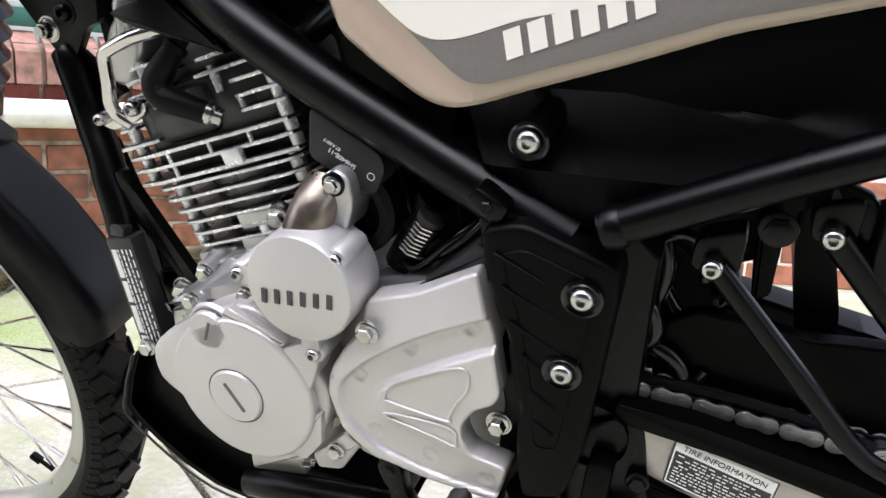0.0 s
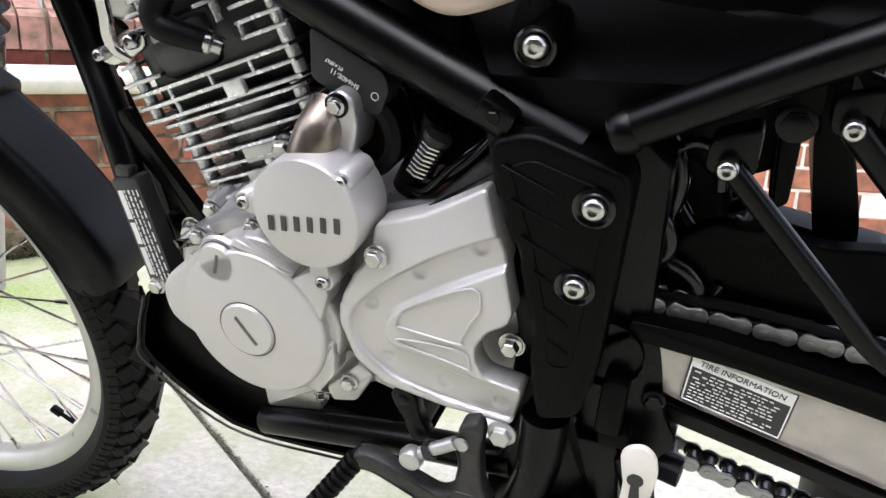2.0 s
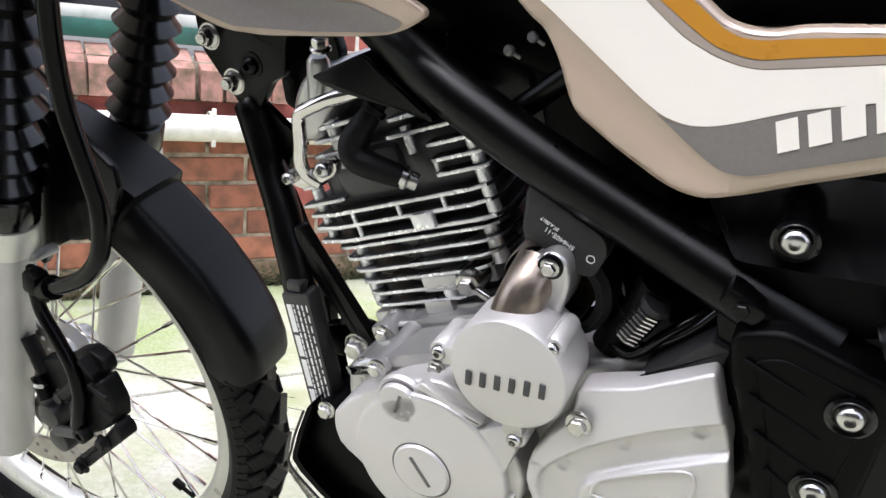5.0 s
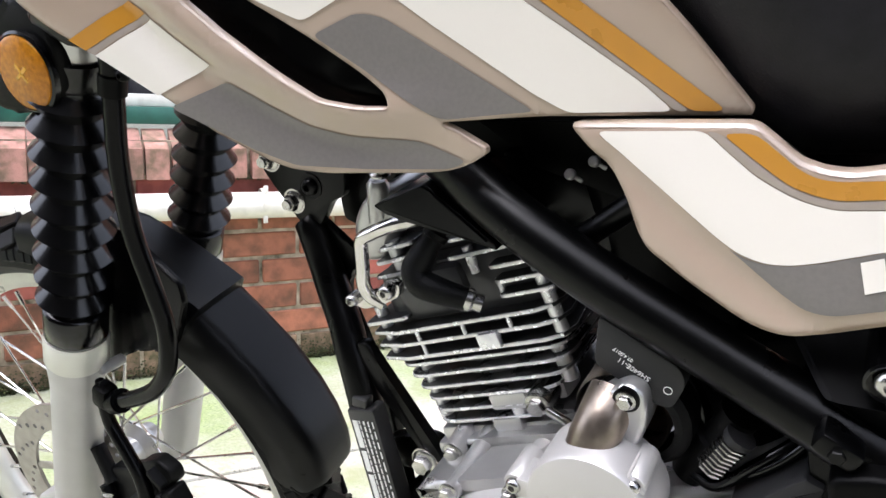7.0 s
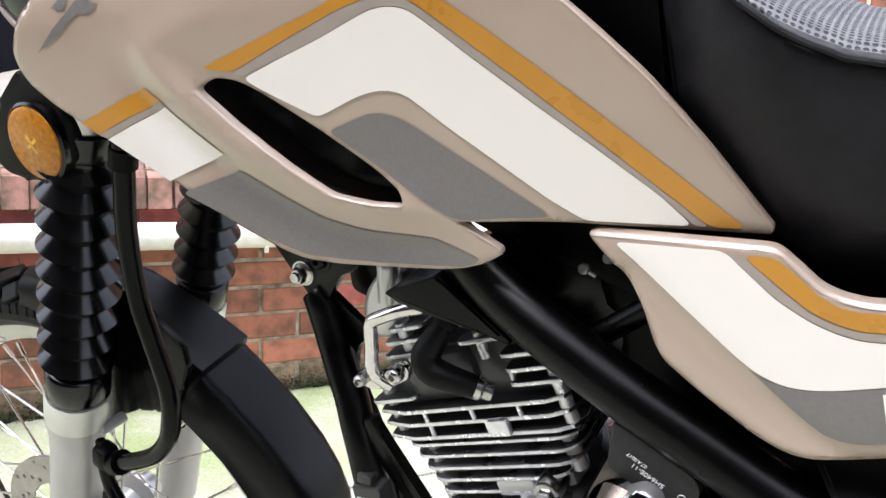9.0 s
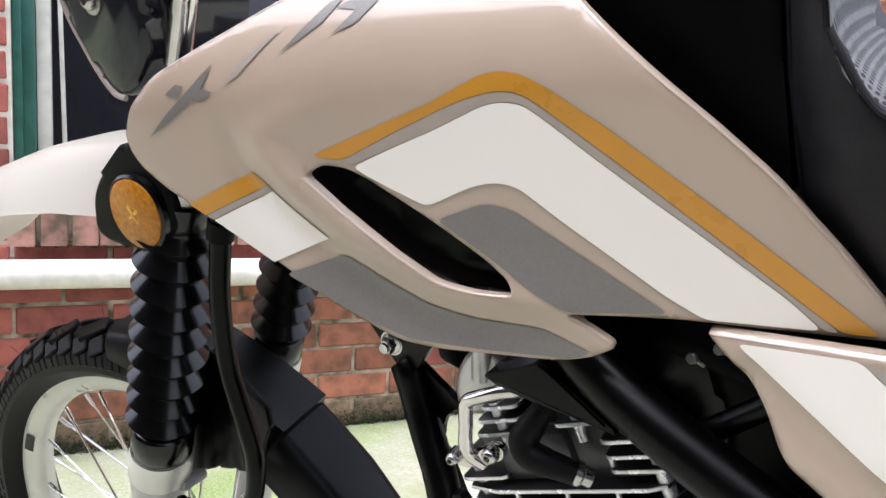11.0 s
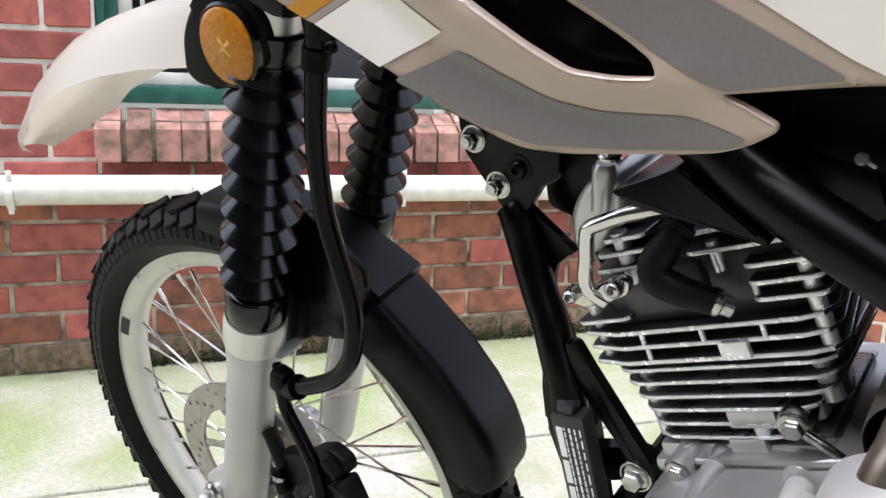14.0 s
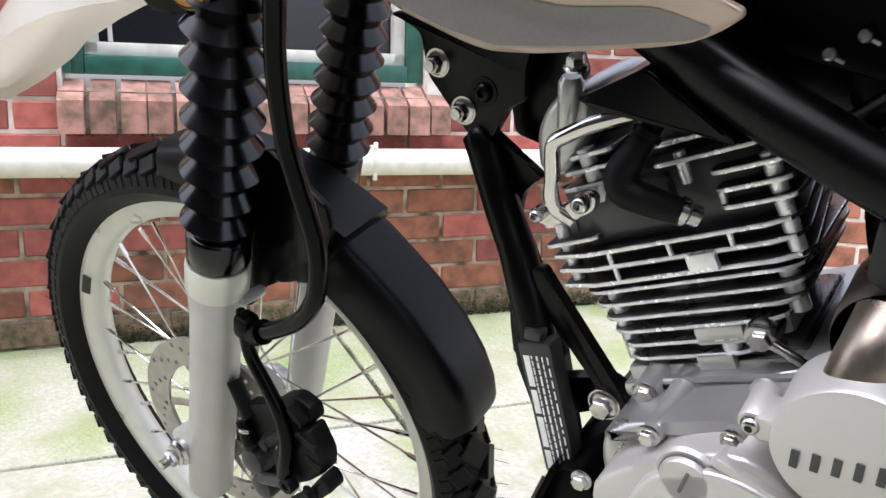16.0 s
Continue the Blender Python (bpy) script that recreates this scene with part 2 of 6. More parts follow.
def box(c, size, bev=0.002, rot=(0, 0, 0), seg=2):
    bm = bmesh.new()
    bmesh.ops.create_cube(bm, size=1)
    bmesh.ops.scale(bm, vec=size, verts=bm.verts)
    if bev:
        bmesh.ops.bevel(bm, geom=bm.edges[:], offset=bev, segments=seg, affect="EDGES", profile=0.5)
    return moved(bm, pose(*c, *rot))


def along(a, b):
    """Pose whose z axis runs from a to b, at a."""
    a, b = Vector(a), Vector(b)
    return Matrix.Translation(a) @ (b - a).to_track_quat("Z", "Y").to_matrix().to_4x4()


def lathe(profile, m=None, seg=32, closed=False):
    """Pairs (radius, height) turned round z, then posed by m."""
    bm = bmesh.new()
    rings = []
    for r, h in profile:
        if r < 1e-6:
            rings.append([bm.verts.new((0, 0, h))])
        else:
            rings.append([bm.verts.new((r * math.cos(2 * math.pi * i / seg), r * math.sin(2 * math.pi * i / seg), h)) for i in range(seg)])
    pairs = list(zip(rings, rings[1:])) + ([(rings[-1], rings[0])] if closed else [])
    for p, q in pairs:
        for i in range(seg):
            j = (i + 1) % seg
            if len(p) == 1 and len(q) == 1:
                continue
            if len(p) == 1:
                bm.faces.new((p[0], q[i], q[j]))
            elif len(q) == 1:
                bm.faces.new((p[i], p[j], q[0]))
            else:
                bm.faces.new((p[i], p[j], q[j], q[i]))
    return moved(bm, m) if m else bm


def spline(pts, n=6):
    """Catmull-Rom through the points."""
    p = [Vector(q) for q in pts]
    if len(p) < 3:
        return p
    p = [2 * p[0] - p[1]] + p + [2 * p[-1] - p[-2]]
    out = []
    for i in range(1, len(p) - 2):
        for j in range(n):
            t = j / n
            a, b, c, d = p[i - 1], p[i], p[i + 1], p[i + 2]
            out.append(0.5 * ((2 * b) + (c - a) * t + (2 * a - 5 * b + 4 * c - d) * t * t + (3 * b - a - 3 * c + d) * t ** 3))
    out.append(p[-2])
    return out


def tube(pts, r, seg=14, n=6, flat=1.0, caps=True):
    """A round bar along points; r one radius or one per point; flat squeezes it sideways."""
    c = spline(pts, n)
    rs = r if isinstance(r, (list, tuple)) else [r] * len(pts)
    k = len(c) - 1
    bm = bmesh.new()
    rings = []
    side = None
    for i, q in enumerate(c):
        t = (c[min(i + 1, k)] - c[max(i - 1, 0)]).normalized()
        if side is None:
            side = t.orthogonal().normalized() if abs(t.y) > 0.9 else t.cross(Vector((0, 1, 0))).normalized()
        side = (side - t * side.dot(t)).normalized()
        up = t.cross(side)
        f = i / max(k, 1) * (len(rs) - 1)
        j = min(int(f), len(rs) - 2) if len(rs) > 1 else 0
        rad = rs[j] + (rs[min(j + 1, len(rs) - 1)] - rs[j]) * (f - j)
        rings.append([bm.verts.new(q + rad * (math.cos(2 * math.pi * a / seg) * side + flat * math.sin(2 * math.pi * a / seg) * up)) for a in range(seg)])
    for p, q in zip(rings, rings[1:]):
        for a in range(seg):
            bm.faces.new((p[a], p[(a + 1) % seg], q[(a + 1) % seg], q[a]))
    if caps:
        bm.faces.new(rings[0][::-1])
        bm.faces.new(rings[-1])
    return bm


def edge_distance(p, poly):
    best = 9.0
    for i in range(len(poly)):
        a, b = Vector(poly[i - 1]), Vector(poly[i])
        d = b - a
        t = max(0, min(1, (p - a).dot(d) / max(d.length_squared, 1e-12)))
        best = min(best, (p - a - d * t).length)
    return best


def sheet(poly, fn, thick=0.003, cell=0.008, roll=0.0, lift=0.0, holes=None):
    """A curved panel: an outline in x, z laid on the surface y = fn(x, z), with its rim rolled inwards."""
    bm = bmesh.new()
    vs = [bm.verts.new((x, 0, z)) for x, z in poly]
    ed = [bm.edges.new((vs[i - 1], vs[i])) for i in range(len(vs))]
    for h in holes or []:
        hv = [bm.verts.new((x, 0, z)) for x, z in h]
        ed += [bm.edges.new((hv[i - 1], hv[i])) for i in range(len(hv))]
    bmesh.ops.triangle_fill(bm, edges=ed, use_beauty=True, use_dissolve=False, normal=(0, -1, 0))
    if roll:
        for th in (0.12, 0.28, 0.6):
            bmesh.ops.inset_region(bm, faces=bm.faces[:], thickness=th * roll, use_even_offset=False, use_boundary=True)
    xs, zs = [p[0] for p in poly], [p[1] for p in poly]
    for ax, lo, hi in ((0, min(xs), max(xs)), (2, min(zs), max(zs))):
        g = math.ceil(lo / cell) * cell
        while g < hi:
            co, no = [0, 0, 0], [0, 0, 0]
            co[ax], no[ax] = g + 0.0001, 1
            bmesh.ops.bisect_plane(bm, geom=bm.verts[:] + bm.edges[:] + bm.faces[:], plane_co=co, plane_no=no)
            g += cell
    for v in bm.verts:
        x, z = v.co.x, v.co.z
        y = fn(x, z) - lift
        if roll:
            d = edge_distance(Vector((x, z)), poly)
            for h in holes or []:
                d = min(d, edge_distance(Vector((x, z)), h))
            if d < roll:
                y += roll - math.sqrt(max(0, roll ** 2 - (roll - d) ** 2))
        v.co.y = y
    if thick:
        fs = bm.faces[:]
        r = bmesh.ops.extrude_face_region(bm, geom=fs)
        for v in r["geom"]:
            if isinstance(v, bmesh.types.BMVert):
                v.co.y += thick
    return bm


def inside(x, z, poly):
    """Whether a point lies in an outline."""
    c = False
    for i in range(len(poly)):
        (x0, z0), (x1, z1) = poly[i - 1], poly[i]
        if (z0 > z) != (z1 > z) and x < (x1 - x0) * (z - z0) / (z1 - z0) + x0:
            c = not c
    return c


def step(x, z, poly, w):
    """0 outside an outline, rising to 1 over the width w within it."""
    if not inside(x, z, poly):
        return 0.0
    t = min(1.0, edge_distance(Vector((x, z)), poly) / w)
    return t * t * (3 - 2 * t)


def crumbs(rows):
    """Many small lumps in one bmesh: rows of (place, radius, squash)."""
    r0 = random.Random(9)
    base = [(1, 0, 0), (-0.9, 0.1, 0), (0, 1, 0), (0.1, -1, 0), (0, 0.1, 0.8), (0, 0, -0.6)]
    tri = [(0, 2, 4), (2, 1, 4), (1, 3, 4), (3, 0, 4), (2, 0, 5), (1, 2, 5), (3, 1, 5), (0, 3, 5)]
    vs, fs = [], []
    for p, r, s in rows:
        a = r0.uniform(0, 6.3)
        c_, s_ = math.cos(a) * r, math.sin(a) * r
        o = len(vs)
        vs += [(p[0] + s * (x * c_ - y * s_), p[1] + x * s_ + y * c_, p[2] + z * r) for x, y, z in base]
        fs += [(i + o, j + o, k + o) for i, j, k in tri]
    me = bpy.data.meshes.new("tmp")
    me.from_pydata(vs, [], fs)
    bm = bmesh.new()
    bm.from_mesh(me)
    bpy.data.meshes.remove(me)
    return bm


def hex_bolt(p, r=0.006, h=0.006, axis=(0, -1, 0), flange=True, washer=0.0):
    """Hexagon head with a flange, standing on p along axis."""
    m = along(p, Vector(p) + Vector(axis))
    bm = lathe([(r, 0), (r, h * 0.86), (r * 0.86, h), (0, h)], m, 6)
    if flange:
        bm = merge(bm, lathe([(r * 1.32, 0), (r * 1.3, h * 0.18), (r * 1.05, h * 0.32), (0, h * 0.32)], m, 20))
    if washer:
        bm = merge(bm, lathe([(washer, -0.001), (washer, 0.001), (0, 0.001)], m, 24))
    return bm


def cap_bolt(p, r=0.006, h=0.005, axis=(0, -1, 0)):
    """Round button head with a hexagon socket."""
    m = along(p, Vector(p) + Vector(axis))
    bm = lathe([(r, 0), (r * 0.98, h * 0.35), (r * 0.86, h * 0.72), (r * 0.62, h * 0.95), (r * 0.40, h), (r * 0.37, h * 0.4), (0, h * 0.4)], m, 24)
    return bm

# ---- the yard: ground, walls, window ----
WALL = pose(-2.381, 0.873, 0, 0, 0, 57.18)       # local x along the wall, y into it, z up
WALL2 = pose(-1.25, 2.66, 0, 0, 0, 17.5)
COURSE, BRICK_L, JOINT = 0.085, 0.228, 0.012
rng = random.Random(4)


def quad_sheet(x0, y0, x1, y1, z):
    bm = bmesh.new()
    bm.faces.new([bm.verts.new(p) for p in ((x0, y0, z), (x1, y0, z), (x1, y1, z), (x0, y1, z))])
    return bm


ground = tagged(part("ground", quad_sheet(-300, -300, 300, 300, -0.014), M_GRIT, smooth=0), "gritty earth under worn concrete paving slabs", "ground", kind="structure")
ground.matrix_world = WALL


def brick_mesh(name, l, h, d, seed):
    r = random.Random(seed)
    bm = box((0, 0, 0), (l, d, h), 0.004, seg=1)
    for v in bm.verts:
        v.co += Vector((r.uniform(-1, 1), r.uniform(-1, 1) * 0.6, r.uniform(-1, 1))) * 0.0016
    bmesh.ops.recalc_face_normals(bm, faces=bm.faces)
    me = bpy.data.meshes.new(name)
    bm.to_mesh(me)
    bm.free()
    return me


def lay(wall, meshes, s, z, w, y=0.0):
    """One brick object in the wall."""
    ob = new("brick", meshes)
    ob.parent = wall
    ob.location = (s, y + rng.uniform(-0.0015, 0.0015), z)
    ob.rotation_euler = (0, rng.uniform(-0.004, 0.004), rng.uniform(-0.004, 0.004))
    return ob


# brick wall with the window
W0, W1, WZ = 0.245, 1.265, 0.685
core = merge(box((-0.3625, 0.113, 0.205), (1.215, 0.22, 0.71), 0), box((1.9325, 0.113, 0.205), (1.335, 0.22, 0.71), 0),
             box(((W0 + W1) / 2, 0.113, 0.27), (W1 - W0, 0.22, 0.84), 0))
wall_north = tagged(part("wall_north", core, M_MORTAR, smooth=0), "red brick wall with grimy mortar and mossy foot", "wall", kind="structure")
wall_north.matrix_world = WALL
# the paler mortar up here also carries the stronger light in its colour
part("upper_wall", merge(box((-0.3625, 0.113, 1.155), (1.215, 0.22, 1.19), 0), box((1.9325, 0.113, 1.155), (1.335, 0.22, 1.19), 0)), M_MORTARW, wall_north, "pale mortar of the upper wall", 0)

# plain brick wall further along
core2 = box((1.05, 0.112, 0.9), (1.7, 0.22, 2.0), 0)
wall_east = tagged(part("wall_east", core2, M_MORTARW, smooth=0), "red brick wall with clean pale mortar joints", "wall", kind="structure")
wall_east.matrix_world = WALL2

# unseen wall, added to block skylight and darken reflections on the bike
blocker_wall = tagged(part("blocker_wall", box((0.3, -2.3, 1.5), (8.0, 0.12, 3.0), 0.004), M_BLOCKER, smooth=0), "unseen dark wall added behind the camera", "wall", kind="structure")

# window
window_1 = tagged(new("window_1"), "green and off-white timber window with dark glass", "window", kind="structure")
window_1.matrix_world = WALL
part("frame", merge(box((W0 + 0.028, 0.075, 1.26), (0.052, 0.07, 1.02), 0.004), box((W1 - 0.028, 0.075, 1.26), (0.052, 0.07, 1.02), 0.004),
                    box(((W0 + W1) / 2, 0.07, 0.775), (W1 - W0 - 0.11, 0.08, 0.05), 0.004),
                    box((W0 + 0.013, 0.035, 1.26), (0.022, 0.03, 1.02), 0.003)), M_GREEN, window_1, "green painted timber frame")
part("sash", merge(box((W0 + 0.073, 0.085, 1.285), (0.036, 0.05, 0.96), 0.003), box((W1 - 0.073, 0.085, 1.285), (0.036, 0.05, 0.96), 0.003),
                   box(((W0 + W1) / 2, 0.085, 0.819), (W1 - W0 - 0.11, 0.05, 0.036), 0.003)), M_OFFWHITE, window_1, "off-white painted sash")
part("pane", box(((W0 + W1) / 2, 0.10, 1.30), (W1 - W0 - 0.18, 0.006, 0.93), 0), M_GLASS, window_1, "dark reflecting glass")
# thin pale strip, leaning slightly, beside the sash
part("pale_strip", moved(box((0, 0, 0), (0.012, 0.004, 0.9), 0.001), pose(W0 + 0.112, 0.094, 1.29, 0, -1.2, 0)), M_OFFWHITE, window_1)
window_sill = part("window_sill", box(((W0 + W1) / 2, 0.04, 0.655), (W1 - W0 + 0.02, 0.12, 0.10), 0), M_MORTAR, window_1, "mortar bed under the sill bricks", 0)

# paving slabs, aligned with the wall
slab_bm = box((0, 0, 0), (1.49, 1.49, 0.05), 0.006, seg=2)
slab = bpy.data.meshes.new("slab")
slab_bm.to_mesh(slab)
slab_bm.free()
slab.materials.append(M_CONCRETE)
S0, D0 = 0.955, -0.745
for i in range(-4, 4):
    for j in range(-4, 2):
        o = new("slab", slab)
        o.parent = ground
        o.location = (S0 + 0.75 + 1.5 * i, D0 + 0.75 + 1.5 * j, -0.025 + rng.uniform(-0.0015, 0.0))

# drain pipe along the wall
pipe = tagged(new("wall_pipe"), "white weathered plastic drain pipe clipped along the brick wall", "pipe")
pipe.matrix_world = WALL
part("pipe", moved(lathe([(0.036, -1.6), (0.040, -1.6), (0.040, 1.6), (0.036, 1.6)], seg=28), pose(0.6, -0.055, 0.517, 0, 90.4, 0)), M_PIPE, pipe)
for s in (0.03, 1.078):
    part("clip", merge(lathe([(0.0405, -0.009), (0.0435, -0.009), (0.0435, 0.009), (0.0405, 0.009)], pose(s, -0.055, 0.517 + 0.007 * (0.6 - s) * -1, 0, 90, 0), 28, True),
                       box((s, -0.086, 0.562), (0.014, 0.006, 0.026), 0.002), box((s, -0.078, 0.472), (0.014, 0.006, 0.022), 0.002)), M_PIPE, pipe)

# moss at the foot of the wall
tufts = []
for i in range(9000):
    s = rng.uniform(0.3, 2.2)
    d = rng.gauss(0, 0.010)
    k = rng.uniform(0.001, 0.0050)
    if rng.random() > 0.35 + 0.7 * noise.noise((s * 5, 0, 0)):
        tufts.append(((s, -0.010 + d * 0.6, abs(rng.gauss(0, 0.026))), k, 1.0))
for i in range(2600):
    s = rng.uniform(0.24, 1.27)
    if noise.noise((s * 7, 3, 0)) > -0.15 + 0.4 * rng.random():
        tufts.append(((s, -0.054 + abs(rng.gauss(0, 0.012)), 0.596 - abs(rng.gauss(0, 0.004))), rng.uniform(0.0008, 0.003), 1.0))
moss = tagged(part("moss", crumbs(tufts), M_MOSS), "tufts of dark green moss along the wall foot", "moss", kind="stuff")
moss.matrix_world = WALL


# dirt and moss lying in the paving joints
dirt = []
for i in range(6000):
    a = rng.uniform(-1.6, 2.4)
    k = rng.uniform(0.0005, 0.0017)
    off = rng.gauss(0, 0.0042)
    p = (a, D0 + off, rng.uniform(-0.008, 0.001)) if i % 3 == 0 else (S0 + off, -0.2 - abs(a) * 0.9, rng.uniform(-0.008, 0.001))
    if noise.noise((a * 9, i % 2, 0)) > -0.1:
        dirt.append((p, k, 1.5))
joint_dirt = tagged(part("joint_dirt", crumbs(dirt), M_GRIT), "dark crumbs of dirt and moss in the paving joints", "dirt", kind="stuff")
joint_dirt.matrix_world = WALL


# ---- the motorcycle: x to its rear, y to its far side, z up, leaning on its stand ----
bike = tagged(new("motorcycle"), "beige and white trail motorcycle leaning on its side stand", "motorcycle")
bike.matrix_world = pose(0, 0.6635, 0, 15, 0, 0)
ENG = pose(0, 0, 0, 0, -18, 0)       # the cylinder leans forward: u along the fins, v across, a along its axis


def P(x, y, z):
    return (x / 1000, y / 1000, z / 1000)


# -- frame --
part("frame", tube([P(-430, 10, 820), P(-345, -30, 776), P(-300, -45, 751), P(-245, -54, 722), P(-180, -62, 692), P(-120, -74, 667), P(-78, -80, 648)], 0.0168, 20), M_BLACK, bike, "black painted steel frame tube")
part("downtube", tube([P(-527, 22, 708), P(-521, 20, 700), P(-513, 17, 677), P(-501, 9, 651), P(-488, 0, 629), P(-479, -8, 609), P(-472, -13, 588), P(-466, -17, 562), P(-456, -18, 500), P(-444, -18, 430)], [0.0125, 0.0138, 0.0142, 0.0142, 0.0142, 0.0142, 0.0142, 0.0142, 0.0142, 0.0142], 20), M_BLACK, bike)
part("downtube_plate", prism(rounded(mm(-498, 640, -503, 597, -508, 557, -508, 524, -493, 471, -487, 416, -452, 416, -462, 540, -476, 600, -488, 640), 0.006), 0.010, 0.020, 0.003), M_BLACK, bike, "black frame plate behind the downtube")
part("engine_stay", prism(rounded(mm(-468, 622, -458, 624, -447, 605, -404, 536, -398, 526, -407, 514, -418, 530, -445, 569, -466, 596), 0.004), -0.016, -0.006, 0.003), M_BLACK, bike)
part("engine_stay", prism(rounded(mm(-466, 520, -450, 526, -418, 533, -402, 522, -412, 510, -448, 492, -462, 500), 0.005), 0.0, 0.012, 0.003), M_BLACK, bike)
part("far_downtube", tube([P(-500, 120, 640), P(-462, 118, 560), P(-440, 116, 500), P(-420, 115, 440)], 0.014, 16), M_BLACK, bike)
part("lower_rail", tube([P(-340, -66, 378), P(-306, -72, 388), P(-214, -75, 400), P(-120, -80, 410)], 0.0125, 14), M_BLACK, bike)
part("subframe_tube", tube([P(-54, -100, 669), P(-48, -100, 672), P(60, -102, 722), P(260, -102, 800)], 0.0105, 14), M_BLACK, bike)
part("far_frame_tube", tube([P(-430, 60, 820), P(-345, 120, 785), P(-225, 150, 742), P(-155, 155, 700), P(-70, 155, 646)], 0.0165, 16), M_BLACK, bike)
part("subframe_end", lathe([(0, -0.003), (0.0108, -0.003), (0.0118, 0), (0.0118, 0.006), (0.0105, 0.008)], along(P(-54, -100, 669), P(60, -102, 722)), 20), M_BLACK, bike)
# added panel that blacks out the see-through gap under the tank
part("gap_panel", prism(rounded(mm(-345, 775, -262, 782, -246, 742, -256, 690, -300, 700, -335, 742), 0.008), 0.022, 0.034, 0.004), M_MATT, bike, "matt black filler panel under the tank")
part("cross_tube", tube([P(-272, -30, 735), P(-235, -30, 763), P(-200, -30, 790)], 0.0075, 12), M_BLACK, bike)
for a, b, r in ((P(-1, -98, 654), P(70, -98, 570), 0.0060), (P(49, -98, 678), P(110, -95, 605), 0.0074), (P(70, -95, 655), P(75, -95, 712), 0.0082)):
    part("stay", tube([a, Vector(a).lerp(Vector(b), 0.5), b], r, 12), M_BLACK, bike)
part("stay", tube([P(64, -98, 577), P(78, -97, 561), P(96, -96, 548), P(150, -94, 528)], [0.0060, 0.0058, 0.0054, 0.0050], 12), M_BLACK, bike)
for x, z in ((-3, 656), (47, 680)):
    part("stay_bolt", merge(cap_bolt(P(x, -103, z), 0.0056, 0.0055), lathe([(0.0056, -0.006), (0.0056, 0), (0, 0)], along(P(x, -103, z), P(x, -110, z)), 20)), M_STEEL, bike, "bright zinc bolt")
part("stay_plate", prism(rounded(mm(44, 704, 63, 697, 65, 693, 72, 697, 70, 688, 67, 679, 65, 671, 68, 658, 56, 667, 44, 676), 0.003), -0.092, -0.084, 0.002), M_BLACK, bike)
for lug_o in (mm(-14, 650, 10, 648, 12, 676, -12, 668), mm(38, 674, 58, 672, 60, 698, 38, 692)):
    part("lug", prism(rounded(lug_o, 0.006), -0.096, -0.08), M_BLACK, bike)
part("lug_bolt", hex_bolt(P(24, -101, 680), 0.007, 0.005), M_BLACK, bike)
part("tube_bracket", merge(box(P(-120, -92, 673), (0.022, 0.02, 0.012), 0.003, (0, 30, 0)), hex_bolt(P(-120, -101, 673), 0.004, 0.004)), M_BLACK, bike)

# head bracket with bolts
part("head_bracket", merge(prism(rounded(mm(-590, 800, -563, 784, -562, 753, -530, 706, -510, 706, -494, 729, -480, 734, -476, 759, -462, 785), 0.006), 0.016, 0.024, 0.002),
                           prism(rounded(mm(-514, 712, -488, 690, -473, 677, -482, 672, -491, 664, -496, 652, -498, 640, -522, 662, -528, 700), 0.005), 0.022, 0.029, 0.002),
                           prism(rounded(mm(-515, 790, -462, 790, -450, 745, -470, 712, -483, 690, -512, 700), 0.006), 0.05, 0.062, 0.002)), M_BLACK, bike, "black welded bracket plate")
for x, z in ((-550, 762), (-532, 727)):
    part("bracket_bolt", merge(hex_bolt(P(x, 16, z), 0.0070, 0.009, washer=0.0108), lathe([(0.0045, 0.009), (0.0042, 0.012), (0, 0.0122)], along(P(x, 16, z), P(x, -10, z)), 16)), M_STEEL, bike, "bright flanged bolt")
part("bracket_bolt", merge(cap_bolt(P(-512, 16, 741), 0.0075, 0.006), lathe([(0.011, -0.001), (0.011, 0.001), (0, 0.001)], along(P(-512, 16, 741), P(-512, 0, 741)), 20)), M_BLACK, bike)
# strip with a printed label on the downtube
stripb = part("label_strip", merge(prism(rounded(mm(-474, 570, -447, 574, -433, 462, -460, 458), 0.003), -0.034, -0.018, 0.0015), box(P(-462, -26, 576), (0.014, 0.012, 0.010), 0.002, (0, 8, 0))), M_LABEL, bike, "black strip with small unreadable white print")
bm = bmesh.new()
for i, (w, lo, hi, gap) in enumerate(((0.0050, 0.014, 0.028, 0.003), (0.0011, 0.002, 0.007, 0.0014), (0.0015, 0.003, 0.009, 0.0014), (0.0010, 0.002, 0.006, 0.0014), (0.0010, 0.002, 0.010, 0.003))):
    a = 0.004
    while a < 0.094:
        l = rng.uniform(lo, hi)
        q = Vector((-0.4675 + 0.0044 * i, 0, 0.565 + 0.0006 * i)).lerp(Vector((-0.4545 + 0.0044 * i, 0, 0.462 + 0.0006 * i)), (a + l / 2) / 0.102)
        bm = merge(bm, box((q.x, -0.0342, q.z), (w, 0.0006, l), 0, (0, -7, 0)))
        a += l + gap
part("print", bm, M_INK, stripb, "unreadable white print bars", 0)

# -- pivot plate cover --
part("pivot_cover", merge(prism(rounded(mm(-124, 660, -100, 667, -49, 648, -46, 636, -61, 517, -71, 482, -97, 474, -101, 509, -99, 543, -107, 595, -117, 622), 0.008), -0.105, -0.06, 0.004, 3),
                          sheet(rounded(mm(-112, 648, -98, 653, -62, 640, -58, 628, -76, 520, -90, 520, -92, 560, -100, 606), 0.006), lambda x, z: -0.1065, 0.004, 0.03, 0.0014)), M_PLASTIC, bike, "black plastic pivot cover")
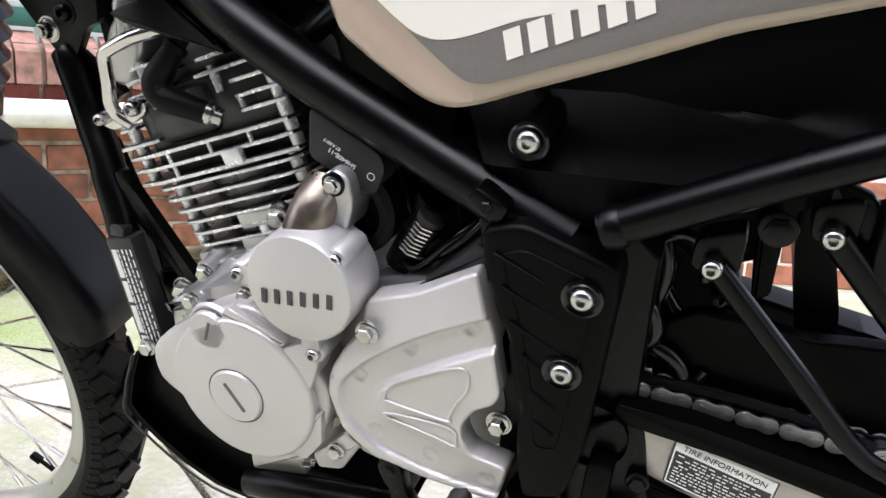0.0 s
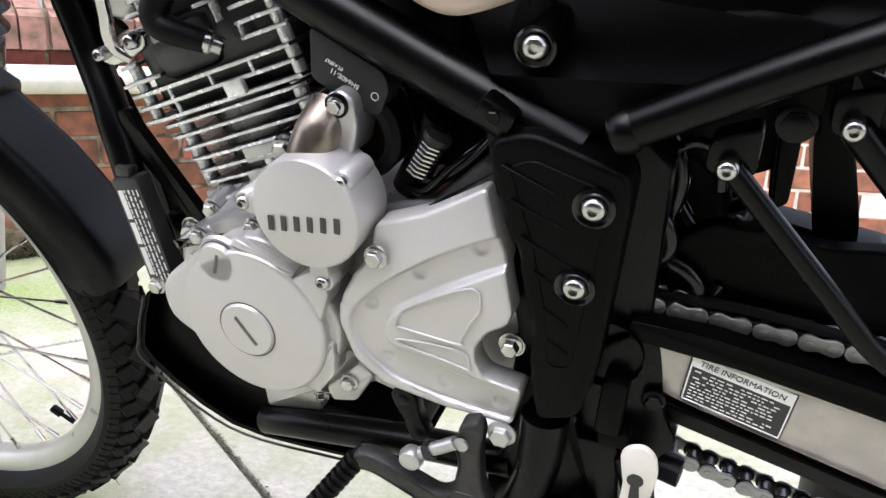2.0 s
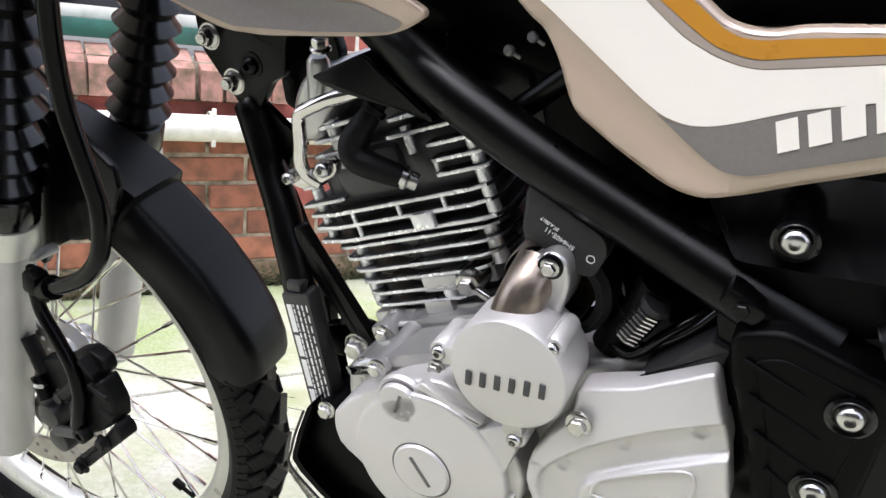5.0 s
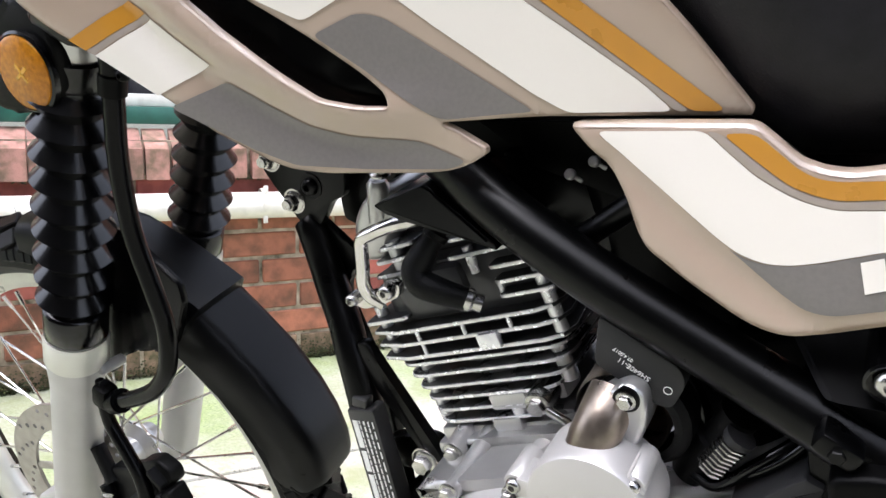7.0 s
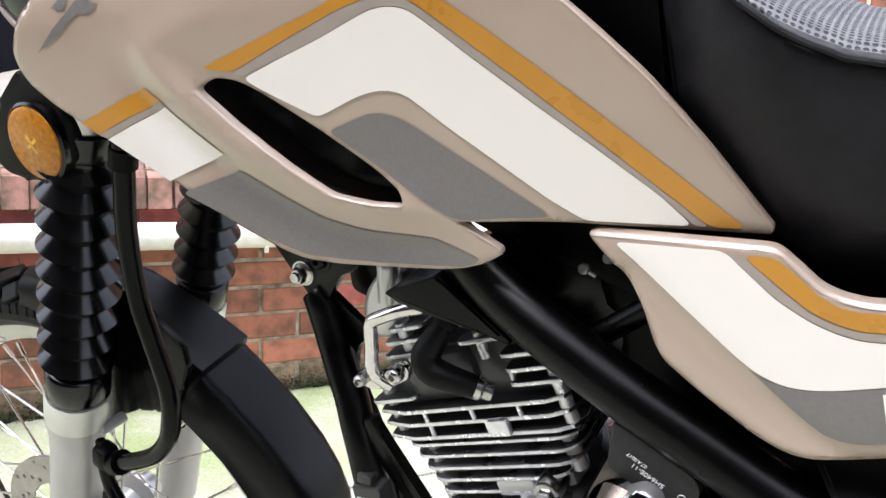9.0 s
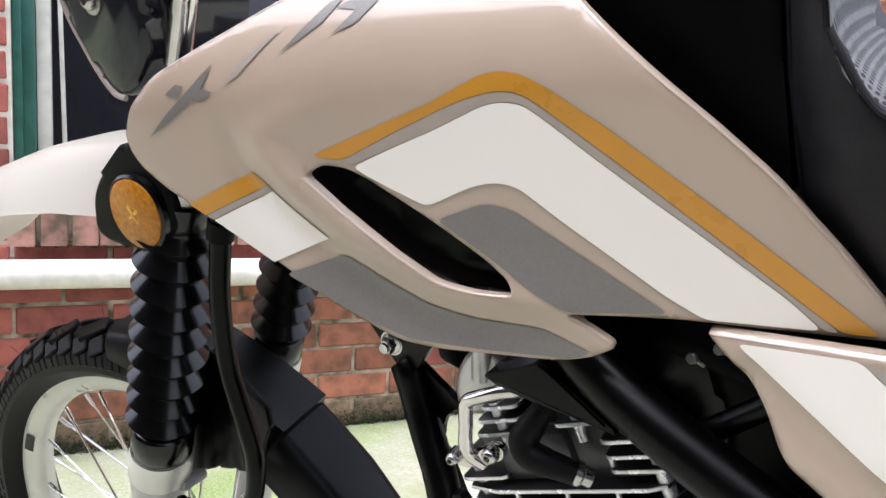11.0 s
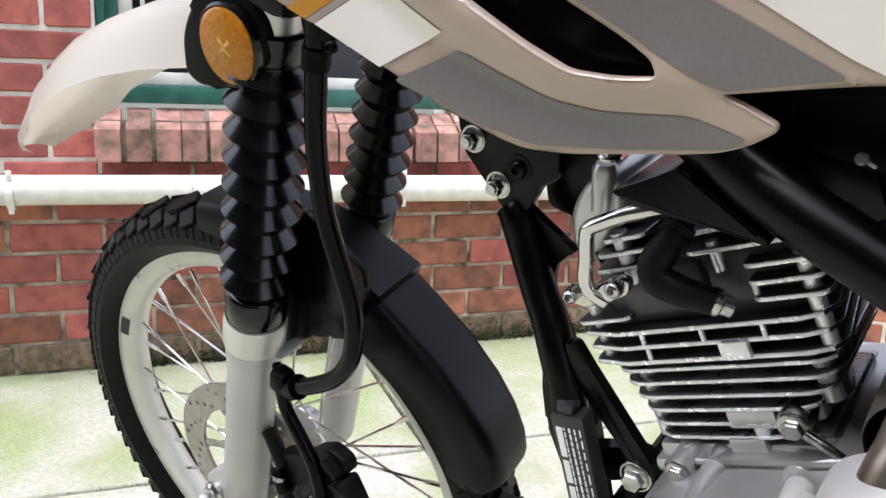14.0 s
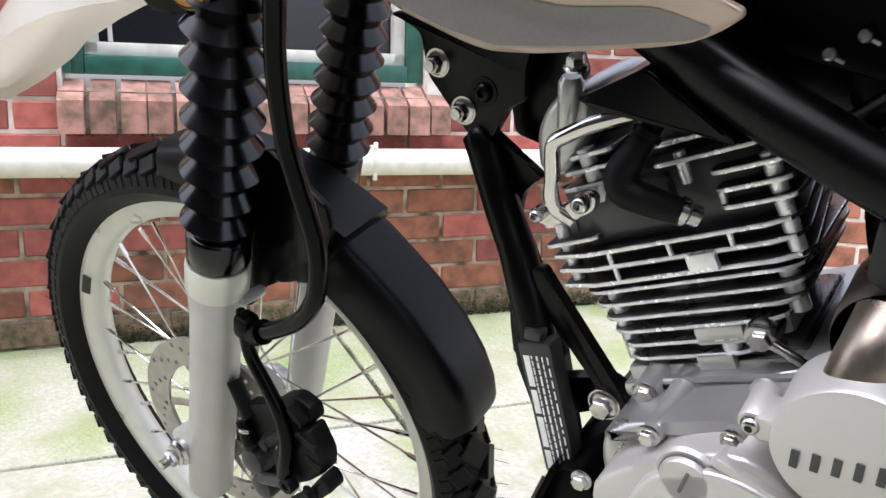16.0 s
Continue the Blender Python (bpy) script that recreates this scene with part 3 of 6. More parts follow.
for a, b in (((-115, 648), (-86, 634)), ((-111, 628), (-76, 611)), ((-106, 606), (-76, 590)), ((-98, 585), (-76, 571)), ((-93, 562), (-78, 551)), ((-90, 540), (-78, 531))):
    part("rib", tube([P(a[0], -106.6, a[1]), P(b[0], -106.6, b[1])], 0.0011, 6), M_PLASTIC, bike)
part("pivot_backing", prism(mm(-140, 690, -60, 672, -30, 640, -40, 420, -130, 420, -118, 520), -0.075, 0.09, 0.004), M_BLACK, bike)
for x, z in ((-65, 629), (-74, 579)):
    part("cover_bolt", merge(cap_bolt(P(x, -107, z), 0.0068, 0.005), lathe([(0.0068, -0.001), (0.0068, 0.0005), (0, 0.0005)], along(P(x, -107, z), P(x, -120, z)), 28)), M_STEEL, bike, "bright button-head bolt")
    part("bolt_seat", lathe([(0.0115, -0.002), (0.0115, 0.001), (0.0098, 0.002), (0.0074, 0.0005)], along(P(x, -107, z), P(x, -120, z)), 28), M_GLOSS, bike, "black raised ring")
part("pivot_bolt", hex_bolt(P(-114, -97, 525), 0.0056, 0.008, washer=0.0085), M_STEEL, bike, "bright flanged pivot nut")

# -- engine --
crank = part("crankcase", merge(prism(rounded(mm(-398, 536, -360, 556, -320, 572, -240, 582, -170, 602, -136, 632, -118, 612, -112, 470, -200, 452, -240, 430, -330, 408, -372, 436, -402, 500), 0.02), -0.058, 0.15, 0.008, 3),
                                prism(rounded(mm(-336, 420, -336, 394, -284, 402, -280, 428), 0.004), -0.068, 0.1, 0.003)), M_CAST, bike, "cast aluminium crankcase")
gen = part("generator_cover", prism(rounded(mm(-390, 519, -372, 536, -352, 549, -331, 562, -306, 572, -287, 571, -268, 553, -258, 547, -244, 530, -237, 510, -241, 488, -260, 455, -287, 441, -317, 438, -345, 451, -364, 474, -389, 491), 0.010, 2), -0.093, -0.05, 0.004, 3), M_SILVER, bike, "satin silver generator cover")
part("cover_face", prism([(-0.306 + 0.0585 * math.cos(radians(a)), 0.5035 + 0.0595 * math.sin(radians(a))) for a in range(0, 360, 6)], -0.1010, -0.085, 0.0035, 4), M_SILVER, gen)
part("inspection_cap", lathe([(0.0225, -0.001), (0.0215, 0.0012), (0.0205, 0.0022), (0, 0.0022)], along(P(-311, -101, 499), P(-311, -120, 499)), 40), M_SILVER, gen)
part("cap_ring", lathe([(0.0232, -0.001), (0.0232, 0.0003), (0.0222, 0.0003), (0.0222, -0.001)], along(P(-311, -101, 499), P(-311, -120, 499)), 40, True), M_DARKINK, gen)
part("cap_slot", box(P(-311, -103.2, 499), (0.003, 0.0012, 0.026), 0.0005, (0, -32, 0)), M_DARKINK, gen)
part("timing_plug", merge(lathe([(0.0152, 0), (0.0152, 0.007), (0.0138, 0.009), (0, 0.009)], along(P(-326, -92, 551), P(-326, -110, 551)), 32), lathe([(0.019, 0), (0.0175, 0.003), (0, 0.003)], along(P(-326, -93, 551), P(-326, -110, 551)), 32)), M_SILVER, gen)
part("plug_ring", lathe([(0.0160, 0.002), (0.0160, 0.0055), (0.0150, 0.0055), (0.0150, 0.002)], along(P(-326, -92, 551), P(-326, -110, 551)), 36, True), M_DARKINK, gen)
part("plug_slot", box(P(-326, -101.3, 551), (0.0022, 0.001, 0.016), 0.0004, (0, 20, 0)), M_DARKINK, gen)
part("cover_rib", merge(prism(rounded(mm(-266, 548, -248, 556, -240, 540, -250, 515, -262, 510, -276, 540), 0.003), -0.099, -0.08, 0.002),
                        prism(rounded(mm(-262, 492, -243, 498, -246, 470, -262, 450, -272, 454), 0.003), -0.0975, -0.08, 0.002),
                        prism(rounded(mm(-308, 572, -314, 566, -270, 546, -264, 552), 0.002), -0.0985, -0.08, 0.002),
                        ), M_SILVER, gen)
cap = part("starter_gear_cover", lathe([(0.0378, -0.04), (0.0378, -0.003), (0.0366, -0.0008), (0.0345, 0), (0, 0.0006)], along(P(-243, -108, 602), P(-243, -130, 602)), 56), M_SILVER, bike, "round satin silver cover with raised mark")
for x, z, a in ((-290, 604, 0), (-217, 625, -42), (-240, 552, 90)):
    part("boss_arm", box(P((x - 243) / 2, -92, (z + 602) / 2), (0.044, 0.024, 0.014), 0.002, (0, a, 0)), M_SILVER, cap)
for x, z in ((-290, 604), (-217, 625), (-240, 552)):
    part("screw_boss", lathe([(0.0074, -0.03), (0.0074, -0.001), (0.0066, 0), (0, 0)], along(P(x, -102, z), P(x, -120, z)), 24), M_SILVER, cap)
    part("cover_screw", cap_bolt(P(x, -102, z), 0.0052, 0.005), M_STEEL, cap, "bright socket screw")
# the maker's mark, six plain raised bars, coloured dark for the silver letters' shade
for i in range(6):
    part("mark_bar", box(P(-267.5 + 9.5 * i, -108.9, 595.0 + 0.7 * i), (0.0040, 0.0011, 0.0105), 0.0004, (0, 6, 0)), M_HEADCAST, cap, "plain raised mark bar")

spr_poly = rounded(mm(-204, 593, -168, 606, -129, 627, -117, 587, -112, 549, -116, 541, -128, 534, -137, 521, -138, 510, -132, 498, -107, 493, -115, 461, -162, 465, -205, 474, -226, 492, -234, 520, -231, 540, -220, 558, -207, 572), 0.004)
DIMPLES = ((-132, 590), (-172.5, 567), (-210, 538), (-202, 494.5), (-162, 484.5), (-122.5, 475.5))
SPR_CHANNEL = rounded(mm(-70, 622, -121, 602, -161, 583, -202, 556, -227, 530, -227, 504, -203, 481, -163, 469, -112, 463, -70, 456), 0.025, 3)
SPR_PANEL = rounded(mm(-70, 602, -118, 582, -159, 560, -199, 534, -203, 510, -152, 497, -124, 491, -70, 478), 0.02, 3)


def sprocket_y(x, z):
    y = -0.1005 + 0.0042 * step(x, z, SPR_CHANNEL, 0.0030) - 0.0066 * step(x, z, SPR_PANEL, 0.0034)
    if z > 0.535 and not inside(x, z, SPR_CHANNEL):
        y += 0.30 * edge_distance(Vector((x, z)), SPR_CHANNEL)
    for dx, dz in DIMPLES:
        d = math.hypot(x - dx / 1000, z - dz / 1000)
        if d < 0.0060:
            y += 0.0016 * min(1.0, 2.2 * (1 - d / 0.0060))
    return y


spr = part("sprocket_cover", sheet(spr_poly, sprocket_y, 0.016, 0.0013, 0.0022), M_SILVER, bike, "satin silver sprocket cover with recessed panel lines", 70)
part("cover_bolt", hex_bolt(P(-200, -100.5, 576), 0.0058, 0.006, washer=0.0078), M_STEEL, spr, "bright flanged bolt")
part("panel_line", merge(tube([P(-190, -103.8, 528), P(-187, -103.8, 537), P(-177, -103.8, 546), P(-137, -103.8, 565), P(-132, -103.8, 551), P(-139, -103.8, 539), P(-145, -103.8, 527), P(-146, -103.8, 522), P(-170, -103.8, 525), P(-190, -103.8, 528)], 0.0010, 8)), M_SILVER, spr)
part("panel_line", tube([P(-141, -103.8, 503), P(-160, -103.8, 508), P(-186, -103.8, 514), P(-187, -103.8, 518), P(-146, -103.8, 517), P(-140, -103.8, 503)], 0.0010, 8), M_SILVER, spr)
part("cover_edge", prism(rounded(mm(-172, 603, -134, 638, -124, 634, -128, 620), 0.002), -0.080, -0.04, 0.002), M_GREYBOX, spr, "dark grey inner edge")
part("mounting_lug", merge(prism(rounded(mm(-262, 448, -258, 436, -238, 440, -220, 468, -232, 476), 0.003), -0.088, -0.05, 0.003), prism(rounded(mm(-225, 470, -190, 466, -205, 450, -225, 456), 0.003), -0.08, -0.05, 0.002)), M_SILVER, crank)
part("lug_bolt", hex_bolt(P(-240, -89, 459), 0.0055, 0.005), M_STEEL, crank)
part("drain_bolt", hex_bolt(P(-270, -82, 436), 0.005, 0.006, (0.2, -0.6, -0.6)), M_STEEL, crank)
# upper case with bolt lugs
part("upper_case", merge(prism(rounded(mm(-394, 538, -381, 550, -346, 565, -308, 579, -270, 592, -258, 580, -262, 550, -330, 545), 0.006), -0.070, 0.12, 0.006, 3),
                         prism(rounded(mm(-392, 548, -384, 556, -350, 572, -300, 588, -268, 600, -262, 560), 0.006), -0.030, 0.12, 0.006, 3),
                         tube([P(-356, -76, 555), P(-354, -50, 556), P(-351, -14, 564)], [0.0068, 0.008, 0.010], 18), tube([P(-307, -76, 569), P(-304, -50, 570), P(-300, -14, 579)], [0.0068, 0.008, 0.010], 18),
                         tube([P(-375, -34, 556), P(-372, -10, 562)], [0.009, 0.010], 16)), M_CAST, crank, "cast upper case with bolt bosses")
part("cylinder_base", moved(merge(box((-0.146, 0.045, 0.648), (0.116, 0.124, 0.014), 0.003), box((-0.138, -0.014, 0.656), (0.024, 0.016, 0.011), 0.0015), box((-0.146, 0.045, 0.639), (0.128, 0.134, 0.012), 0.004)), ENG), M_CAST, crank, "machined cylinder base flange")
part("base_tab", moved(box((-0.131, -0.010, 0.6742), (0.031, 0.020, 0.0125), 0.0015), ENG), M_CAST, crank, "machined tab")
part("union_boss", moved(box((-0.103, 0.010, 0.674), (0.024, 0.030, 0.022), 0.005), ENG), M_CAST, crank)
for x, y, z, r in ((-400, -85, 512, 0.0056), (-375, -36, 556, 0.006), (-356, -77, 557, 0.0055), (-307, -77, 571, 0.005), (-382, -60, 517, 0.005)):
    part("case_bolt", hex_bolt(P(x, y, z), r, 0.006), M_STEEL, crank)
part("stay_nut", merge(hex_bolt(P(-416, -16, 522), 0.0085, 0.010, washer=0.0125), lathe([(0.011, -0.006), (0.011, 0), (0, 0)], along(P(-416, -14, 522), P(-416, -30, 522)), 20)), M_STEEL, bike, "bright flanged nut")


# fins
def fin(u0, u1, v0, v1, a, t=0.0034, r=0.022, name="fin", parent=None, material=None):
    pl = rounded([(u0, v0), (u1, v0), (u1, v1), (u0, v1)], r, 5)
    bm = bmesh.new()
    f = bm.faces.new([bm.verts.new((x, y, a - t / 2)) for x, y in pl])
    g = bmesh.ops.extrude_face_region(bm, geom=[f])
    for v in g["geom"]:
        if isinstance(v, bmesh.types.BMVert):
            v.co.z = a + t / 2
    e = [e for e in bm.edges if abs(e.verts[0].co.z - e.verts[1].co.z) < 1e-5]
    bmesh.ops.bevel(bm, geom=e, offset=0.0009, segments=2, affect="EDGES", profile=0.5)
    # flat and rear faces take the darker metal as painted-in shade
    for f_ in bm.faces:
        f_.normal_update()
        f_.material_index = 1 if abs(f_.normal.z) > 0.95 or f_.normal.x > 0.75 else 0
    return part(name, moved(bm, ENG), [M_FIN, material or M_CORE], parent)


cyl = part("cylinder", merge(lathe([(0.052, 0.64), (0.054, 0.715)], ENG @ Matrix.Translation((-0.142, 0.045, 0)), 40), moved(box((-0.142, 0.045, 0.654), (0.11, 0.11, 0.012), 0.008), ENG)), M_CORE, bike, "cast aluminium finned cylinder")
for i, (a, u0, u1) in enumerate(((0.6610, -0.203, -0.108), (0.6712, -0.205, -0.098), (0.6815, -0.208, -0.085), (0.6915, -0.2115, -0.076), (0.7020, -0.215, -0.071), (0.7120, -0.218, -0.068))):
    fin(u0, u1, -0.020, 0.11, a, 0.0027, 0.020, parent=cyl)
for u, v, a0, a1 in ((-0.199, -0.006, 0.658, 0.715), (-0.084, -0.004, 0.680, 0.715), (-0.128, -0.013, 0.66, 0.672)):
    part("cylinder_post", lathe([(0.0062, a0), (0.0062, a1)], ENG @ Matrix.Translation((u, v, 0)), 16), M_FIN, cyl)
head = part("cylinder_head", moved(box((-0.146, 0.055, 0.752), (0.140, 0.120, 0.070), 0.012), ENG), M_HEADCAST, bike, "finned cylinder head with dark painted body")
part("plug_housing", moved(box((-0.165, 0.046, 0.762), (0.064, 0.118, 0.040), 0.010), ENG), M_HEADCAST, head)
part("head_cover", moved(box((-0.150, 0.055, 0.798), (0.12, 0.09, 0.03), 0.01), ENG), M_HEADCAST, head)
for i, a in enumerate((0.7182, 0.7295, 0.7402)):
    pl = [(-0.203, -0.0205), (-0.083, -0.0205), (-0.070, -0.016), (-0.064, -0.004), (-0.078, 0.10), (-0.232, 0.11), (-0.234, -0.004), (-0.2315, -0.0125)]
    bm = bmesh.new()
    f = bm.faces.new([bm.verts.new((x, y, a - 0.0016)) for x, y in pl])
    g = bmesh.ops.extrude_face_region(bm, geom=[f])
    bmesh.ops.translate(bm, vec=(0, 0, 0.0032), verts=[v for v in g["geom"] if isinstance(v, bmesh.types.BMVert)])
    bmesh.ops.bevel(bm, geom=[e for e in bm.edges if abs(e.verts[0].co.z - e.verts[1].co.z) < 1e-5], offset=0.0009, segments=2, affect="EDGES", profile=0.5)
    # edges stay bright; the shade on the other faces is in their colour
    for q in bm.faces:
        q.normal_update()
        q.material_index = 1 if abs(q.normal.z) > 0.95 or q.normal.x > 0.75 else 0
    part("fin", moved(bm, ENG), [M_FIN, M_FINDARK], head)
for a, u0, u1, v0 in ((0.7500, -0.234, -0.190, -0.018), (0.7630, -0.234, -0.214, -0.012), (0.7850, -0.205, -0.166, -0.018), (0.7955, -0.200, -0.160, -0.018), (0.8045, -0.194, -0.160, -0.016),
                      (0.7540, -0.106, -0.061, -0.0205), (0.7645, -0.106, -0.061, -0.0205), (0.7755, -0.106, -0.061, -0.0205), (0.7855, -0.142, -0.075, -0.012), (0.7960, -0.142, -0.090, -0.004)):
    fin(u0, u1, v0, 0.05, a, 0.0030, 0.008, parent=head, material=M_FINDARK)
for u, v, r, a0, a1 in ((-0.073, -0.010, 0.0052, 0.716, 0.779), (-0.223, -0.004, 0.0052, 0.716, 0.766), (-0.186, -0.0185, 0.0018, 0.729, 0.741), (-0.144, -0.0185, 0.0018, 0.729, 0.741), (-0.105, -0.0185, 0.0018, 0.729, 0.741), (-0.185, -0.0185, 0.0018, 0.718, 0.730),
                        (-0.1035, -0.014, 0.0022, 0.753, 0.766), (-0.182, -0.008, 0.006, 0.772, 0.808), (-0.125, -0.004, 0.004, 0.77, 0.79)):
    part("head_post", lathe([(r, a0), (r, a1)], ENG @ Matrix.Translation((u, v, 0)), 14), M_FIN, head)
part("mark_plate", moved(merge(box((-0.1235, -0.0215, 0.7245), (0.0165, 0.006, 0.0125), 0.0012), box((-0.1335, -0.019, 0.7245), (0.0040, 0.004, 0.0125), 0.0008)), ENG), M_FIN, head)
part("head_nut", merge(hex_bolt(P(-307, -26, 609), 0.0068, 0.007, (0.1, -0.95, -0.1)), lathe([(0.0102, -0.02), (0.0102, -0.003), (0.009, 0), (0, 0)], along(P(-307, -26, 609), P(-307, -50, 609)), 20)), M_STEEL, cyl, "bright union bolt")
part("oil_pipe", tube([P(-300, -26, 606), P(-288, -26, 600), P(-277, -22, 592), P(-262, -10, 590)], 0.0034, 10), M_STEEL, cyl)
part("cam_cover", merge(prism(rounded(mm(-462, 690, -462, 718, -452, 738, -436, 750, -420, 748, -420, 715, -438, 690), 0.012), -0.005, 0.09, 0.008, 3), lathe([(0.0085, 0), (0.0085, 0.03), (0.006, 0.034), (0, 0.034)], along(P(-437, 0, 724), P(-430, -4, 765)), 20)), M_CAST, head, "silver cam chain end cover")
part("cover_bolt", hex_bolt(P(-428, -4, 762), 0.006, 0.009, (0.2, -0.2, 1)), M_STEEL, head)
part("heat_shield", merge(prism(rounded(mm(-408, 754, -365, 772, -354, 764, -318, 736, -317, 731, -338, 737, -360, 741, -392, 747), 0.004), -0.046, 0.05, 0.0015, 2), prism(rounded(mm(-366, 771, -360, 768, -322, 737, -330, 736), 0.002), -0.0478, -0.04, 0.0005, 1)), M_MATT, bike, "black rubber shield over the cylinder head")
part("air_pipe", tube([P(-372, -26, 745), P(-380, -30, 742), P(-403, -33, 736), P(-420, -34, 729), P(-430, -34, 723), P(-432, -34, 714), P(-433, -34, 702), P(-435, -34, 688), P(-433, -32, 678), P(-424, -28, 670)], 0.0052, 18), M_CHROME, bike, "polished chrome air pipe")
part("pipe_flange", prism(rounded(mm(-453, 677, -452, 668, -440, 664, -424, 670, -406, 680, -405, 690, -414, 692, -430, 680), 0.005), -0.032, -0.025, 0.002), M_CHROME, bike, "chrome pipe flange")
for x, z, r in ((-414, 685, 0.0062), (-446, 674, 0.0052)):
    part("flange_bolt", merge(cap_bolt(P(x, -34, z), r, 0.007), lathe([(r, -0.006), (r, 0), (0, 0)], along(P(x, -34, z), P(x, -50, z)), 20)), M_STEEL, bike, "bright socket bolt")
part("plug_cap", merge(tube([P(-362, -12, 748), P(-371, -24, 733), P(-380, -33, 717), P(-385, -37, 707), P(-382, -39, 699), P(-372, -38, 694), P(-352, -30, 685)], [0.0062, 0.0066, 0.0095, 0.0105, 0.0105, 0.0098, 0.0082], 20, 8), lathe([(0.0075, 0), (0.0092, 0.001), (0.0092, 0.005), (0.0075, 0.006)], along(P(-374, -28, 727), P(-366, -20, 740)), 20)), M_RUBBER, bike, "black rubber spark plug cap")
part("plug_collar", lathe([(0.0088, 0), (0.0088, 0.004), (0.0065, 0.006), (0.0065, 0.012)], along(P(-353, -30, 686), P(-335, -22, 677)), 20), M_STEEL, bike, "bright spark plug collar")

# starter motor, box, injector and hoses
starter = part("starter_motor", merge(tube([P(-248, -86, 620), P(-246, -84, 634), P(-242, -78, 646), P(-238, -64, 656)], [0.0175, 0.0150, 0.0150, 0.0160], 28),
                                      lathe([(0.028, 0.0), (0.029, 0.003), (0.029, 0.06), (0, 0.06)], along(P(-236, -62, 640), P(-236, 0, 640)), 36)), M_BRONZE, bike, "brownish metal starter motor end")
part("starter_lug", prism(rounded(mm(-258, 640, -250, 656, -236, 668, -226, 674, -217, 669, -215, 652, -222, 630, -240, 626), 0.007), -0.078, -0.05, 0.004, 3), M_CAST, starter, "grey cast mounting lug")
part("rubber_ring", lathe([(0.022, -0.01), (0.030, -0.01), (0.031, 0.010), (0.027, 0.014), (0.022, 0.014)], along(P(-224, -50, 640), P(-226, -72, 640)), 32), M_RUBBER, starter)
part("starter_bolt", hex_bolt(P(-227, -79, 664), 0.0045, 0.005), M_STEEL, starter)
part("bolt_collar", lathe([(0.0078, -0.004), (0.0078, 0.001), (0.006, 0.002)], along(P(-227, -78, 664), P(-227, -90, 664)), 24), M_BLACK, starter)
relay = part("relay_box", prism(rounded(mm(-246, 708, -200, 682, -197, 672, -205, 655, -213, 655, -250, 676), 0.005), -0.066, -0.045, 0.0010), M_GREYBOX, bike, "dark grey plastic box with printed code")


def words(body, size, m, material, parent, name="lettering", label=""):
    cu = bpy.data.curves.new(name, "FONT")
    cu.body, cu.size, cu.extrude, cu.align_x, cu.align_y = body, size, 0.00015, "CENTER", "CENTER"
    tmp = bpy.data.objects.new(name, cu)
    scene.collection.objects.link(tmp)
    me = bpy.data.meshes.new_from_object(tmp.evaluated_get(bpy.context.evaluated_depsgraph_get()))
    bpy.data.objects.remove(tmp)
    me.name = name
    me.transform(m)
    me.materials.append(material)
    ob = new(name, me)
    ob.parent = parent
    return tagged(ob, label)


words("5H640E-11", 0.0046, pose(-0.226, -0.0666, 0.677, 90, 0, 0) @ pose(0, 0, 0, 0, 0, 150), M_INK, relay)
words("07.4.0017", 0.0032, pose(-0.232, -0.0666, 0.6855, 90, 0, 0) @ pose(0, 0, 0, 0, 0, 150), M_INK, relay)
part("print_ring", lathe([(0.0026, 0), (0.0026, 0.0004), (0.0022, 0.0004), (0.0022, 0)], along(P(-207, -66.2, 667), P(-207, -80, 667)), 20, True), M_INK, relay)
part("injector", merge(lathe([(0.011, -0.03), (0.011, 0.0), (0.013, 0.001), (0.013, 0.004), (0.010, 0.005), (0.010, 0.02), (0.012, 0.021), (0.012, 0.03), (0, 0.03)], along(P(-185, -48, 625), P(-172, -50, 648)), 24)), M_RUBBER, bike)
IJ = along(P(-184, -64, 619), P(-167, -64, 646))
part("injector_spring", tube([IJ @ Vector((0.0078 * math.cos(i * 0.785), 0.0078 * math.sin(i * 0.785), 0.0004 * i)) for i in range(64)], 0.0010, 6, 1), M_STEEL, bike, "bright coiled sleeve")
part("injector_sleeve", lathe([(0.0070, 0), (0.0070, 0.026), (0.0088, 0.027), (0.0088, 0.031), (0, 0.031)], IJ, 20), M_GREYBOX, bike)
# added black blocks that stop light and view through the engine bay
part("injector_backing", prism(rounded(mm(-210, 655, -120, 690, -105, 600, -150, 590, -205, 600), 0.008), -0.005, 0.02, 0.003), M_PLASTIC, bike)
part("under_tank_filler", prism(rounded(mm(-440, 845, -180, 845, -165, 694, -180, 694, -245, 724, -300, 748, -345, 766, -420, 798), 0.004), 0.03, 0.14, 0.002), M_PLASTIC, bike, "black filler block under the fuel tank")
